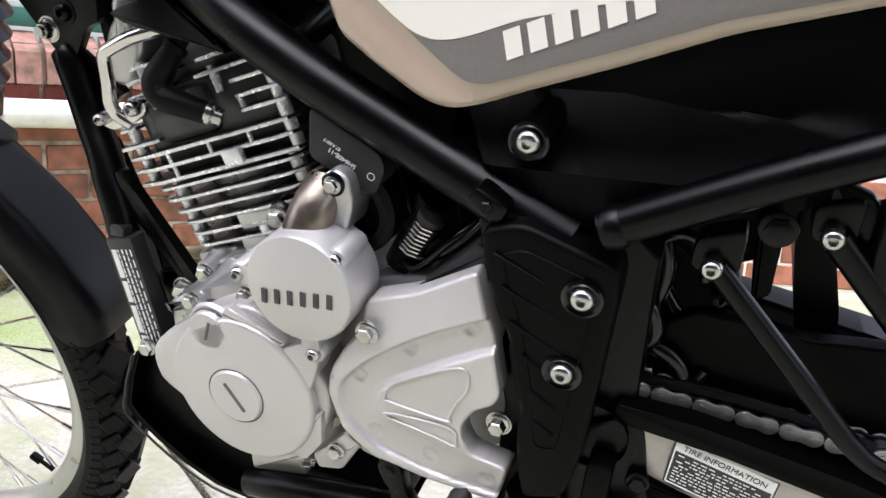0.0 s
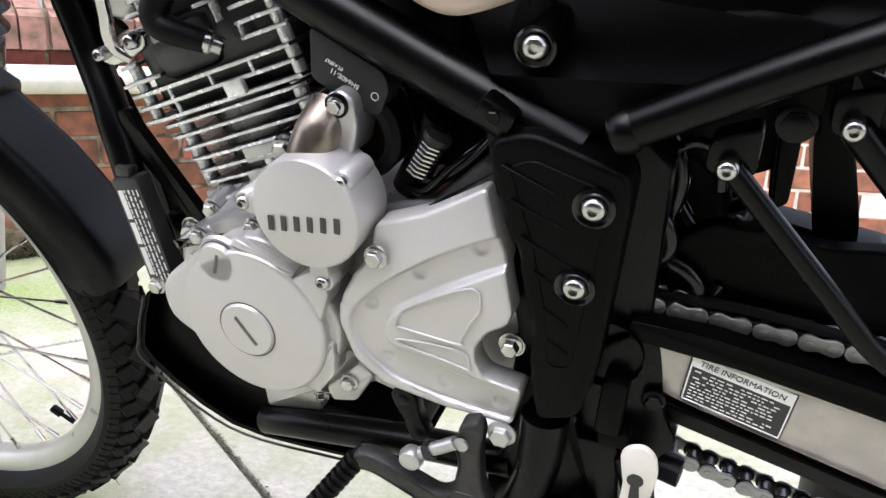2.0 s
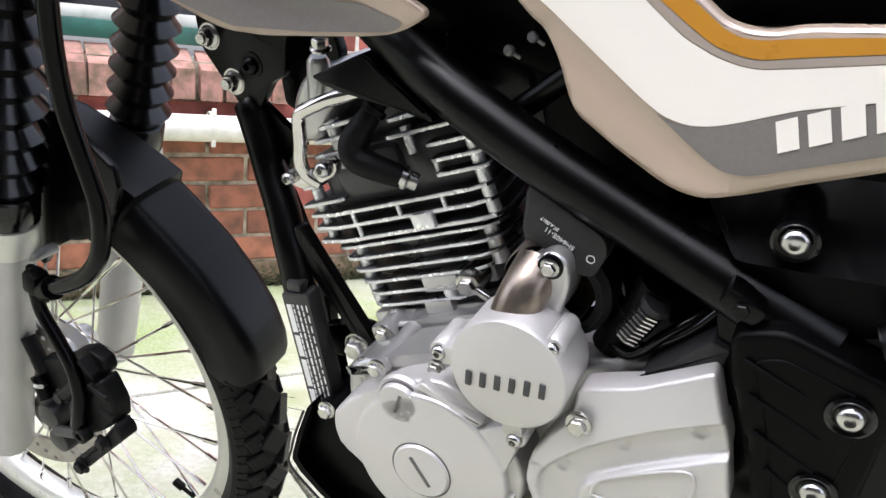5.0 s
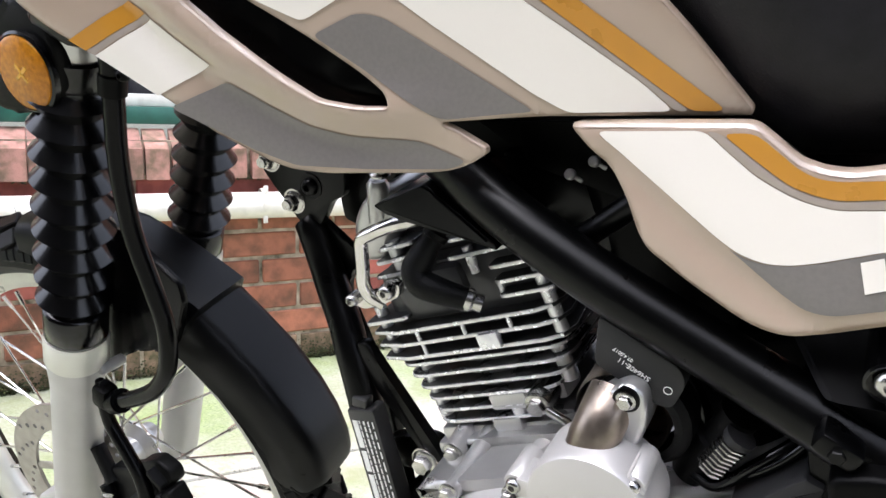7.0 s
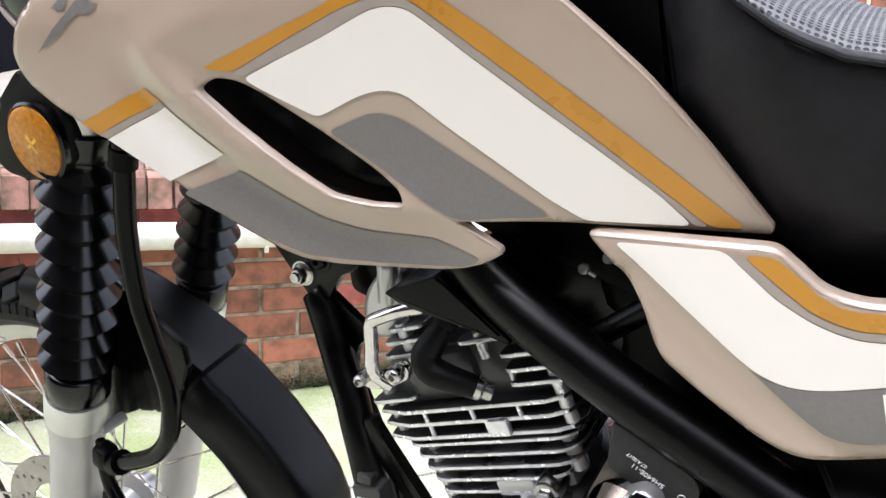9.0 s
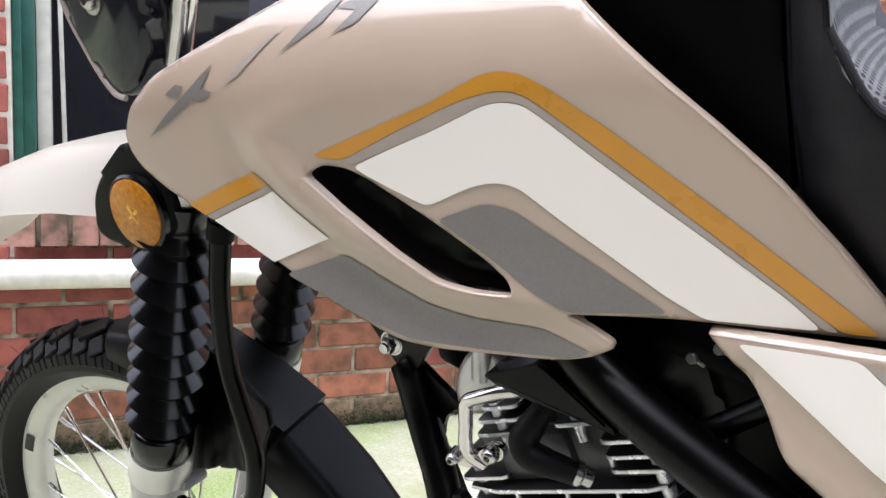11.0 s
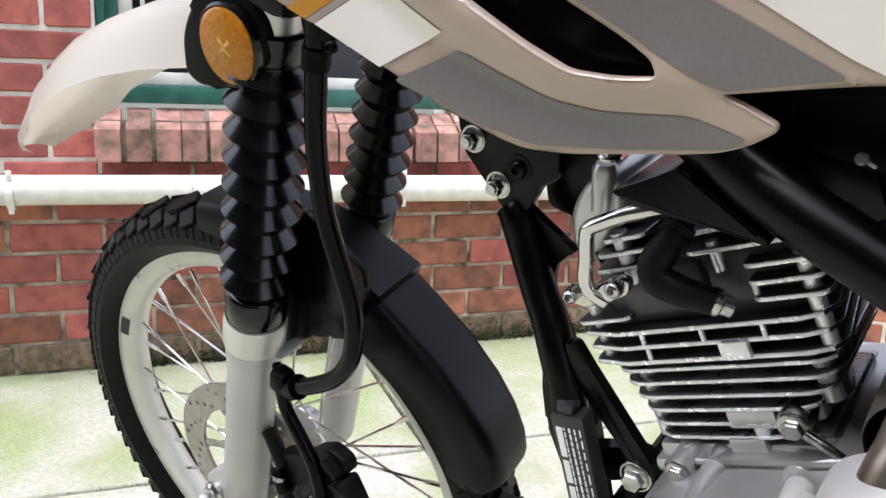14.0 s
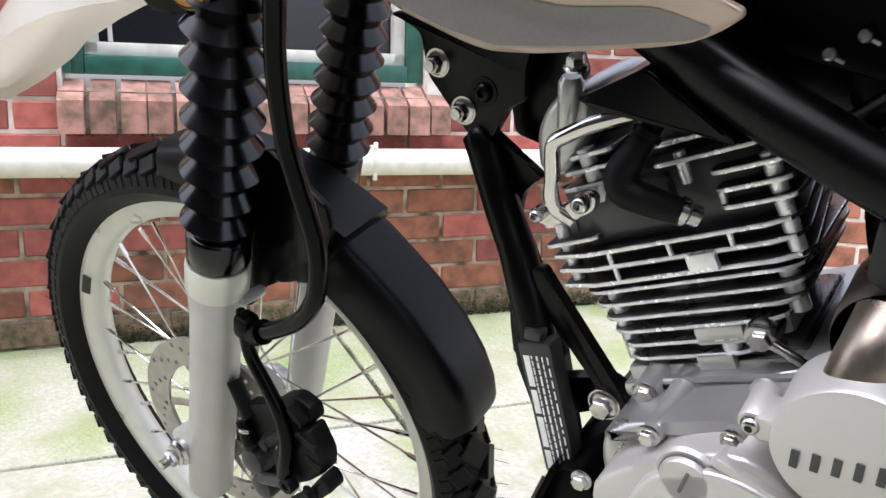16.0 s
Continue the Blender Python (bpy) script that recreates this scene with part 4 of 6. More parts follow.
for pts, r in (([P(-195, -55, 605), P(-180, -62, 606), P(-160, -60, 625), P(-140, -50, 640)], 0.0035), ([P(-200, -50, 612), P(-175, -60, 612), P(-150, -60, 628), P(-130, -55, 650)], 0.003), ([P(-190, -40, 660), P(-165, -50, 665), P(-140, -45, 650)], 0.004), ([P(-235, -20, 700), P(-205, -35, 660), P(-190, -40, 630)], 0.006),
               ([P(-40, -40, 655), P(-28, -45, 630), P(-32, -45, 600), P(-45, -40, 585)], 0.005), ([P(-30, -30, 600), P(-18, -35, 580), P(-20, -35, 555), P(-40, -30, 545)], 0.006), ([P(0, -50, 560), P(-8, -55, 545), P(-20, -50, 540)], 0.0045), ([P(-58, -52, 612), P(-44, -56, 610), P(-33, -56, 598), P(-30, -56, 582), P(-40, -54, 570)], 0.0055), ([P(-44, -50, 575), P(-26, -54, 572), P(-14, -54, 562), P(-11, -54, 548), P(-20, -52, 538)], 0.0055), ([P(-36, -48, 640), P(-20, -50, 648), P(-8, -50, 640), P(-6, -48, 620)], 0.0035)):
    part("hose", tube(pts, r, 10), M_GLOSS, bike)
# simple black intake bodies, added to shade the back of the cylinder
part("throttle_body", merge(prism(rounded(mm(-330, 830, -230, 830, -215, 770, -240, 745, -320, 770), 0.01), 0.006, 0.08, 0.006), lathe([(0.024, 0), (0.024, 0.05), (0.02, 0.055), (0, 0.055)], along(P(-270, 40, 790), P(-225, 40, 760)), 24)), M_PLASTIC, bike)
part("intake_duct", prism(rounded(mm(-300, 815, -200, 815, -175, 700, -190, 620, -225, 600, -262, 640, -268, 720), 0.02), 0.012, 0.15, 0.01), M_PLASTIC, bike)
# two more added black backings, closing the gaps behind the cylinder
part("cylinder_backing", prism(rounded(mm(-330, 800, -180, 790, -140, 640, -150, 560, -230, 560, -268, 610, -290, 700), 0.01), 0.10, 0.13, 0.004), M_PLASTIC, bike, "added black backing behind the cylinder")
part("tank_backing", prism(rounded(mm(-360, 840, -120, 840, -110, 690, -180, 660, -260, 690, -330, 760), 0.01), 0.135, 0.15, 0.004), M_PLASTIC, bike, "black filler block under the fuel tank")
part("air_box", prism(rounded(mm(-230, 800, -20, 770, 60, 760, 72, 694, 66, 665, 47, 650, 29, 643, 27, 622, -9, 606, -37, 632, -60, 660, -150, 700), 0.01), -0.02, 0.13, 0.01), M_PLASTIC, bike)
part("battery_box", prism(rounded(mm(-170, 660, -30, 640, -40, 560, -120, 600, -170, 600), 0.01), -0.02, 0.12, 0.006), M_PLASTIC, bike)
for x, y, z in ((-268, 0, 777), (-284, 0, 768)):
    part("clamp", merge(lathe([(0.0035, 0), (0.0035, 0.003), (0.0025, 0.004), (0, 0.004)], along(P(x, y, z), P(x - 2, y - 10, z + 4)), 16), box(P(x + 3, y, z - 2), (0.009, 0.002, 0.0025), 0.0008, (0, 30, 0))), M_CAST, bike, "small bright clamp")

# -- skid plate --
sk = mm(-446, 478, -465, 434, -465, 404, -390, 350, -289, 345, -215, 350)
bm = bmesh.new()
prev = None
for x, z in spline([(x, 0, z) for x, z in sk], 3) and [(p.x, p.z) for p in spline([(x, 0, z) for x, z in sk], 3)]:
    ring = [bm.verts.new((x + dx, y, z + dz)) for y, dx, dz in ((-0.062, 0.012, 0.010), (-0.060, 0.004, 0.004), (-0.052, 0, 0), (0.13, 0, 0), (0.135, 0.01, 0.01))]
    if prev:
        for i in range(4):
            bm.faces.new((prev[i], prev[i + 1], ring[i + 1], ring[i]))
    prev = ring
bmesh.ops.solidify(bm, geom=bm.faces[:], thickness=0.003)
part("skid_plate", bm, M_PLASTIC, bike, "black skid plate with scuffed lower lip")
part("skid_lip", tube([(x + 0.001, -0.0615, z + 0.001) for x, z in sk], 0.0012, 8), M_LEVER, bike, "scuffed lower edge")
part("sump_plate", prism(rounded(mm(-425, 482, -395, 440, -345, 398, -220, 384, -215, 354, -388, 354, -461, 406, -461, 434, -444, 476), 0.01), -0.048, 0.1, 0.004), M_PLASTIC, bike)

# -- gear lever --
lever = part("shift_lever", sheet(rounded(mm(-150, 450, -147, 462, -134, 468, -131, 456, -134, 439, -134, 416, -133, 403, -127, 393, -131, 378, -138, 371, -147, 369, -155, 368, -164, 367, -173, 372, -183, 379, -200, 388, -219, 397, -233, 397, -233, 412, -218, 414, -198, 405, -181, 397, -169, 392, -162, 394, -157, 399, -154, 408, -151, 422, -150, 433, -153, 440), 0.005), lambda x, z: -0.112, 0.010, 0.02, 0.003), M_LEVER, bike, "dark grey gear lever")
part("lever_pivot", lathe([(0.0095, -0.02), (0.0095, 0.001), (0.007, 0.002), (0.004, 0.0005), (0, 0.0005)], along(P(-142, -112, 381), P(-142, -130, 381)), 24), M_LEVER, lever)
GRIP = along(P(-233, -104, 402), P(-275, -142, 352))
grip = part("lever_peg", lathe([(0.006, -0.01), (0.006, 0.064), (0, 0.064)], GRIP, 16), M_RUBBER, bike, "ribbed black rubber lever peg")
for i in range(10):
    part("grip_ring", lathe([(0.0058, 0.0), (0.0085, 0.001), (0.0085, 0.0035), (0.0058, 0.0045)], GRIP @ Matrix.Translation((0, 0, 0.006 * i)), 18), M_RUBBER, grip)
part("shift_link", merge(tube([P(-179, -112, 428), P(-166, -112, 437), P(-150, -112, 447)], 0.0048, 12), lathe([(0, -0.009), (0.0075, -0.005), (0.0092, 0.0), (0.0075, 0.005), (0, 0.009)], along(P(-183, -114, 426), P(-183, -120, 426)), 20)), M_CAST, bike, "silver ball joint linkage")
part("link_nut", lathe([(0.0068, 0), (0.0068, 0.006), (0, 0.006)], along(P(-172, -112, 433), P(-160, -112, 441)), 6), M_LEVER, bike)
part("shift_arm", merge(prism(rounded(mm(-203, 466, -193, 476, -183, 468, -181, 449, -175, 435, -181, 426, -190, 428, -194, 446), 0.005), -0.100, -0.090, 0.002), hex_bolt(P(-192, -100, 464), 0.004, 0.002)), M_BLACK, bike)
part("link_bolt", lathe([(0.0052, 0), (0.005, 0.002), (0, 0.002)], along(P(-146, -112, 447), P(-146, -120, 447)), 20), M_CAST, bike)
part("link_bolt", hex_bolt(P(-120, -104, 457), 0.0075, 0.007), M_CAST, bike)
# -- side stand and footrest bracket --
part("footrest_bracket", prism(rounded(mm(-108, 470, -72, 470, -80, 452, -47, 451, -44, 390, -56, 366, -75, 391, -84, 394, -103, 387, -116, 365, -136, 354, -139, 401, -122, 433), 0.006), -0.088, -0.06, 0.003), M_BLACK, bike, "black steel footrest bracket")
part("footrest_column", tube([P(-94, -92, 470), P(-98, -96, 430), P(-108, -98, 395), P(-116, -100, 372)], [0.016, 0.015, 0.014, 0.012], 16), M_BLACK, bike)
part("footrest_hinge", merge(box(P(-98, -104, 372), (0.045, 0.03, 0.020), 0.004, (0, -8, 0)), box(P(-72, -95, 385), (0.018, 0.025, 0.04), 0.004, (0, 20, 0))), M_BLACK, bike)
part("hinge_pin", tube([P(-128, -106, 388), P(-112, -106, 390), P(-100, -106, 393)], 0.006, 12), M_BLACK, bike)
part("footrest_teeth", merge(*[box(P(-122 + 8 * i, -118, 345 + 2 * (i % 2)), (0.004, 0.04, 0.016), 0.001, (0, 12, 0)) for i in range(5)]), M_STEEL, bike)
part("stand_plate", merge(prism(rounded(mm(-44, 458, -38, 465, -29, 467, -22, 460, -20, 445, -24, 423, -33, 404, -36, 382, -51, 388, -44, 407, -41, 434), 0.005), -0.101, -0.097, 0.001)), M_PIPE, bike, "bright pressed steel plate with keyhole slot")
part("keyhole", prism([(-0.0335 + 0.0052 * math.cos(radians(a)), 0.439 + 0.0052 * math.sin(radians(a))) for a in range(-60, 241, 15)] + mm(-37, 422, -30, 422), -0.1018, -0.1, 0), M_LABEL, bike, "dark keyhole slot", 0)
part("rivet_hole", lathe([(0.0042, 0), (0.0042, 0.0008), (0, 0.0008)], along(P(-44, -101, 392), P(-44, -110, 392)), 20), M_LABEL, bike)
part("side_stand", merge(tube([P(-42, -80, 440), P(-30, -95, 400), P(-20, -150, 250), P(-10, -205, 62)], 0.011, 12), lathe([(0.03, 0), (0.03, 0.006), (0, 0.006)], pose(-0.01, -0.205, 0.057, -15, 0, 0), 20)), M_BLACK, bike, "black tubular side stand")
part("switch_box", merge(box(P(-52, -88, 488), (0.016, 0.02, 0.042), 0.003, (0, 6, 0)), box(P(-50, -86, 462), (0.02, 0.02, 0.012), 0.003)), M_PLASTIC, bike)
part("axle_stub", hex_bolt(P(-28, -84, 492), 0.0055, 0.005), M_BLACK, bike)

# -- swingarm, chain --
swing = part("swingarm", sheet(rounded(mm(-36, 541, 3, 535, 114, 511, 420, 432, 425, 372, 126, 446, -10, 488, -26, 494, -40, 510), 0.008), lambda x, z: -0.080, 0.035, 0.06, 0.005), M_SWING, bike, "silver painted box-section swingarm")
part("top_edge", tube([P(10, -80.5, 525), P(30, -80.5, 520), P(114, -80.5, 500.5), P(300, -80.5, 455)], 0.0020, 10), M_SWING, swing)
# silver arm coloured black, standing in for the dark that hides it
part("far_arm", prism(rounded(mm(-36, 541, 114, 511, 420, 432, 425, 372, 126, 446, -26, 494), 0.006), 0.11, 0.14, 0.006, 3), M_BLACK, swing)
part("pivot_sleeve", lathe([(0.024, -0.085), (0.024, 0.16)], pose(-0.06, 0, 0.52, -90, 0, 0), 24), M_BLACK, bike)
lab = part("tyre_label", prism(rounded(mm(-9, 531, 51, 513, 45, 477, -14, 495), 0.0015), -0.0806, -0.08, 0), M_LABEL, swing, "black label with a white heading strip", 0)
part("label_border", merge(*[tube([P(*a), P(*b)], 0.0005, 6) for a, b in (((-7.6, -80.8, 529), (49.4, -80.8, 512)), ((49.4, -80.8, 512), (44, -80.8, 478.6)), ((44, -80.8, 478.6), (-12.4, -80.8, 495.6)), ((-12.4, -80.8, 495.6), (-7.6, -80.8, 529)))]), M_INK, lab)
part("heading_strip", prism(mm(-7.6, 528.5, 49, 511.5, 47.8, 503.5, -8.8, 520.5), -0.0810, -0.0806, 0), M_INK, lab, "white heading strip", 0)
words("TIRE INFORMATION", 0.0056, pose(0.0202, -0.0813, 0.516, 90, 16.6, 0), M_LABEL, lab)
bm = bmesh.new()
for i in range(9):
    a = 0
    while a < 46:
        l = rng.uniform(1.0, 4.5)
        if rng.random() < 0.85:
            x, z = -6.8 - 0.42 * i + a, 517.2 - 2.45 * i - 0.298 * a
            bm = merge(bm, box(P(x + l / 2, -80.9, z - 0.298 * l / 2), (l / 1000 * 0.9, 0.0003, 0.0007), 0, (0, 16.6, 0)))
        a += l + 0.7
part("print", bm, M_INK, lab, "small unreadable print bars", 0)


def link(p, q, y0, y1, name, material, parent):
    """A chain plate: two round ends and a waist."""
    p, q = Vector(p), Vector(q)
    d = (q - p).normalized()
    n = Vector((-d.y, d.x))
    r = 0.0058
    pts = []
    for k in range(9):
        a = math.pi / 2 + math.pi * k / 8
        pts.append(p + d * r * math.cos(a) + n * r * math.sin(a))
    mid = (p + q) / 2
    pts.append(mid - n * r * 0.72)
    for k in range(9):
        a = -math.pi / 2 + math.pi * k / 8
        pts.append(q + d * r * math.cos(a) + n * r * math.sin(a))
    pts.append(mid + n * r * 0.72)
    return prism([(v.x, v.y) for v in pts], y0, y1, 0.0004, 1)


chain = part("chain", tube([P(-70, -60, 556), P(-40, -60, 552), P(80, -60, 539), P(390, -60, 440)], 0.0042, 8), M_RUBBER, bike, "greasy steel drive chain")
for run in ((P(-70.5, 0, 553), P(90, 0, 536)), (P(-15, 0, 434), P(150, 0, 385))):
    a, b = Vector((run[0][0], run[0][2])), Vector((run[1][0], run[1][2]))
    k = int((b - a).length / 0.0254)
    d = (b - a).normalized()
    for i in range(k + 6):
        p = a + d * 0.0245 * i
        q = p + d * 0.0128
        bm = merge(link(p, q, -0.0685, -0.0668, "l", None, None), link(p, q, -0.0535, -0.052, "l", None, None),
                   *[lathe([(0.0026, -0.0008), (0.0024, 0.0004), (0, 0.0006)], along((v.x, -0.0686, v.y), (v.x, -0.08, v.y)), 14) for v in (p, q)],
                   *[lathe([(0.0039, 0), (0.0039, 0.012)], along((v.x, -0.054, v.y), (v.x, -0.08, v.y)), 10) for v in (p, q)])
        part("link", bm, M_CHAIN, chain)
        bm = link(q, p + d * 0.0245, -0.0665, -0.0652, "l", None, None)
        part("inner_link", merge(bm, link(q, p + d * 0.0245, -0.0555, -0.0545, "l", None, None)), M_RUBBER, chain)
part("chain_guard", prism(rounded(mm(-30, 585, -6, 600, 25, 597, 54, 592, 110, 596, 260, 560, 250, 484, 110, 512, 60, 526, -30, 542), 0.006), -0.050, -0.04, 0.003), M_PLASTIC, bike)
part("chain_slider", prism(rounded(mm(-46, 546, 1, 543, 41, 535, 85, 526, 114, 518, 300, 469, 298, 457, 114, 502, 20, 524, -46, 533), 0.002), -0.083, -0.05, 0.0015), M_PLASTIC, bike, "long black chain slider strip")
part("chain_roller", tube([P(-26, -70, 428), P(-18, -72, 427), P(-8, -74, 426)], 0.009, 14), M_RUBBER, bike)
part("swingarm_boss", merge(prism(rounded(mm(-79, 516, -40, 536, -28, 530, -24, 500, -22, 478, -12, 456, -24, 437, -77, 429), 0.006), -0.080, -0.06, 0.003), hex_bolt(P(-30, -80, 488), 0.005, 0.004)), M_BLACK, bike, "black swingarm pivot boss")
# black strip put in as the shade below the swingarm
part("arm_shade_strip", prism(rounded(mm(-24, 484, 126, 440, 425, 364, 425, 350, 126, 428, -18, 468), 0.003), -0.074, -0.05, 0.002), M_BLACK, bike, "black strip for the shade under the swingarm")
part("shock_spring", tube([Vector((-0.005 - 0.0004 * i + 0.030 * math.cos(i * 0.7), 0.05 + 0.030 * math.sin(i * 0.7), 0.50 + 0.0021 * i)) for i in range(72)], 0.0055, 10, 2), M_BLACK, bike, "black coil shock spring")
part("shock_body", lathe([(0.02, 0), (0.02, 0.2), (0.025, 0.2), (0.025, 0.24)], along(P(-2, 30, 490), P(-40, 30, 680)), 20), M_GREYBOX, bike)
part("rear_mudguard", merge(prism(rounded(mm(36, 690, 66, 690, 61, 636, 70, 595, 74, 545, 55, 545, 46, 589, 39, 638), 0.008), -0.02, 0.1, 0.004), prism(rounded(mm(18, 660, 32, 655, 30, 610, 20, 605), 0.003), -0.04, 0.02, 0.003)), M_PLASTIC, bike)

# -- rear wheel --
RW = pose(0.405, 0.045, 0.315, -90, 0, 0)
rear_wheel = part("rear_wheel", lathe([(0.225, -0.03), (0.236, -0.032), (0.240, -0.028), (0.226, 0), (0.240, 0.028), (0.236, 0.032), (0.225, 0.03), (0.215, 0)], RW, 64, True), M_RIM, bike)
part("tyre", lathe([(0.240, -0.03), (0.275, -0.055), (0.305, -0.055), (0.322, -0.03), (0.326, 0), (0.322, 0.03), (0.305, 0.055), (0.275, 0.055), (0.240, 0.03)], RW, 72, True), M_TYRE, rear_wheel)
part("hub", lathe([(0, -0.08), (0.03, -0.08), (0.045, -0.03), (0.03, 0.0), (0.045, 0.03), (0.03, 0.08), (0, 0.08)], RW, 24), M_CAST, rear_wheel)

# -- front wheel: local z along the axle, towards the near side --
NEAR = Vector((0.092, -0.995, -0.03)).normalized()
HUB = Vector((-0.931, 0.012, 0.336))
up = Vector((0, 0, 1))
ex = (up - NEAR * up.dot(NEAR)).normalized()
ey = NEAR.cross(ex)
FW = Matrix.Translation(HUB - NEAR * 0.020) @ Matrix((ex, ey, NEAR)).transposed().to_4x4()
RS = 1.012
rim = [(0.2770, -0.0195), (0.2795, -0.0185), (0.2795, -0.0165), (0.268, -0.014), (0.262, -0.009), (0.259, 0), (0.262, 0.009), (0.268, 0.014), (0.2795, 0.0165), (0.2795, 0.0185), (0.2770, 0.0195),
       (0.266, 0.0175), (0.258, 0.014), (0.2535, 0.007), (0.2525, 0), (0.2535, -0.007), (0.258, -0.014), (0.266, -0.0175)]
wheel = part("front_wheel", lathe([(r * RS, h) for r, h in rim], FW, 96, True), M_RIM, bike, "silver spoked front wheel rim")
tyre_p = [(0.2795, -0.018), (0.284, -0.025), (0.291, -0.0325)] + [(0.300 + 0.0362 * math.cos(radians(a)), 0.0372 * math.sin(radians(a))) for a in range(-95, 96, 10)] + [(0.291, 0.0325), (0.284, 0.025), (0.2795, 0.018)]
tyre = lathe(tyre_p, FW, 96)


def knob(ang, off, w, l, yaw, h=0.0075):
    """A tread block: off degrees round the section from the crown, w wide, l long."""
    b = box((0, 0, 0), (h + 0.006, l, w), 0.0014, seg=1)
    return moved(b, FW @ Matrix.Rotation(ang, 4, "Z") @ Matrix.Translation((0.300, 0, 0)) @ Matrix.Rotation(-radians(off), 4, "Y") @ Matrix.Translation((0.0335 + h / 2 - 0.003, 0, 0)) @ Matrix.Rotation(radians(yaw), 4, "X"))


kn = []
NT = 72
for i in range(NT):
    a = 2 * math.pi * i / NT
    s = 1 if i % 2 else -1
    kn += [knob(a, 16 * s, 0.026, 0.034, 36 * s, 0.0075)]
    for t in (-1, 1):
        kn += [knob(a + 0.022 * t, 47 * t, 0.021, 0.0215, 26 * t, 0.0068), knob(a + 0.034 * t, 73 * t, 0.015, 0.0105, 10 * t, 0.0045), knob(a + 0.034 * t - 0.037, 73 * t, 0.015, 0.0105, 10 * t, 0.0045)]
verts, faces = [], []
for k in kn:
    k.verts.ensure_lookup_table()
    o = len(verts)
    verts += [v.co.copy() for v in k.verts]
    faces += [[v.index + o for v in f.verts] for f in k.faces]
    k.free()
me = bpy.data.meshes.new("tread")
me.from_pydata(verts, [], faces)
tyre.from_mesh(me)
bpy.data.meshes.remove(me)
# fine moulding hairs along the shoulder
for i in range(150):
    a = rng.uniform(0, 6.283)
    z = rng.choice((-1, 1)) * rng.uniform(0.018, 0.036)
    p = FW @ Vector((0.333 * math.cos(a), 0.333 * math.sin(a), z))
    q = FW @ Vector(((0.349) * math.cos(a + rng.uniform(-0.01, 0.01)), 0.349 * math.sin(a), z * 1.15))
    tyre = merge(tyre, tube([p, q], 0.00035, 3)) if i < 60 else tyre
part("tyre", tyre, M_TYRE, wheel, "black trail tyre with chunky tread", 30)
part("hub", lathe([(0, -0.062), (0.018, -0.062), (0.022, -0.045), (0.036, -0.040), (0.036, -0.034), (0.020, -0.026), (0.020, 0.014), (0.034, 0.020), (0.034, 0.026), (0.022, 0.030), (0.018, 0.052), (0, 0.052)], FW, 32), M_CAST, wheel, "cast aluminium hub")
for i in range(36):
    a = 2 * math.pi * (i + 0.5) / 36
    side = 1 if i % 2 else -1
    lead = 1 if (i // 2) % 2 else -1
    b = a + lead * 1.15
    p = FW @ Vector((0.030 * math.cos(b), 0.030 * math.sin(b), 0.024 * side - (0.012 if side < 0 else 0)))
    q = FW @ Vector((0.2525 * math.cos(a), 0.2525 * math.sin(a), 0.004 * side))
    n = q + (p - q).normalized() * 0.018
    part("spoke", merge(tube([p, q], 0.0016, 8), tube([q, n], 0.0029, 8)), M_CHROME, wheel)
va = -2.36
vp, vq = FW @ Vector((0.252 * math.cos(va), 0.252 * math.sin(va), 0)), FW @ Vector((0.218 * math.cos(va), 0.218 * math.sin(va), 0.002))
part("valve", merge(tube([vp, vq], 0.0028, 8), lathe([(0.0055, 0.0), (0.0055, 0.013), (0.004, 0.015), (0, 0.015)], along(Vector(vp).lerp(Vector(vq), 0.55), vq), 14)), M_RUBBER, wheel, "black rubber valve cap")
stick = bmesh.new()
row = [[stick.verts.new(FW @ Vector((r * math.cos(0.94 + 0.010 * i), r * math.sin(0.94 + 0.010 * i), h))) for r, h in ((0.2638, 0.0164), (0.2688, 0.0184), (0.2755, 0.0202))] for i in range(13)]
for p, q in zip(row, row[1:]):
    for k in range(2):
        stick.faces.new((p[k], p[k + 1], q[k + 1], q[k]))
part("rim_sticker", stick, M_GREYBOX, wheel, "small dark rim sticker")


# brake disc with holes
def disc_mesh():
    bm = bmesh.new()
    ed = []
    for r, n in ((0.122, 72), (0.086, 60)):
        vs = [bm.verts.new((r * math.cos(6.28319 * i / n), r * math.sin(6.28319 * i / n), 0)) for i in range(n)]
        ed += [bm.edges.new((vs[i - 1], vs[i])) for i in range(n)]
    for i in range(52):
        a = 6.28319 * i / 52
        r = (0.0925, 0.100, 0.1075, 0.115)[i % 4]
        vs = [bm.verts.new((r * math.cos(a) + 0.0034 * math.cos(k * 0.7854), r * math.sin(a) + 0.0034 * math.sin(k * 0.7854), 0)) for k in range(8)]
        ed += [bm.edges.new((vs[k - 1], vs[k])) for k in range(8)]
    bmesh.ops.triangle_fill(bm, edges=ed, use_beauty=True)
    g = bmesh.ops.extrude_face_region(bm, geom=bm.faces[:])
    for v in g["geom"]:
        if isinstance(v, bmesh.types.BMVert):
            v.co.z += 0.0045
    return bm


DISC = FW @ Matrix.Translation((0, 0, 0.045))
disc = part("brake_disc", moved(disc_mesh(), DISC), M_DISC, wheel, "drilled steel brake disc", 30)
spider = bmesh.new()
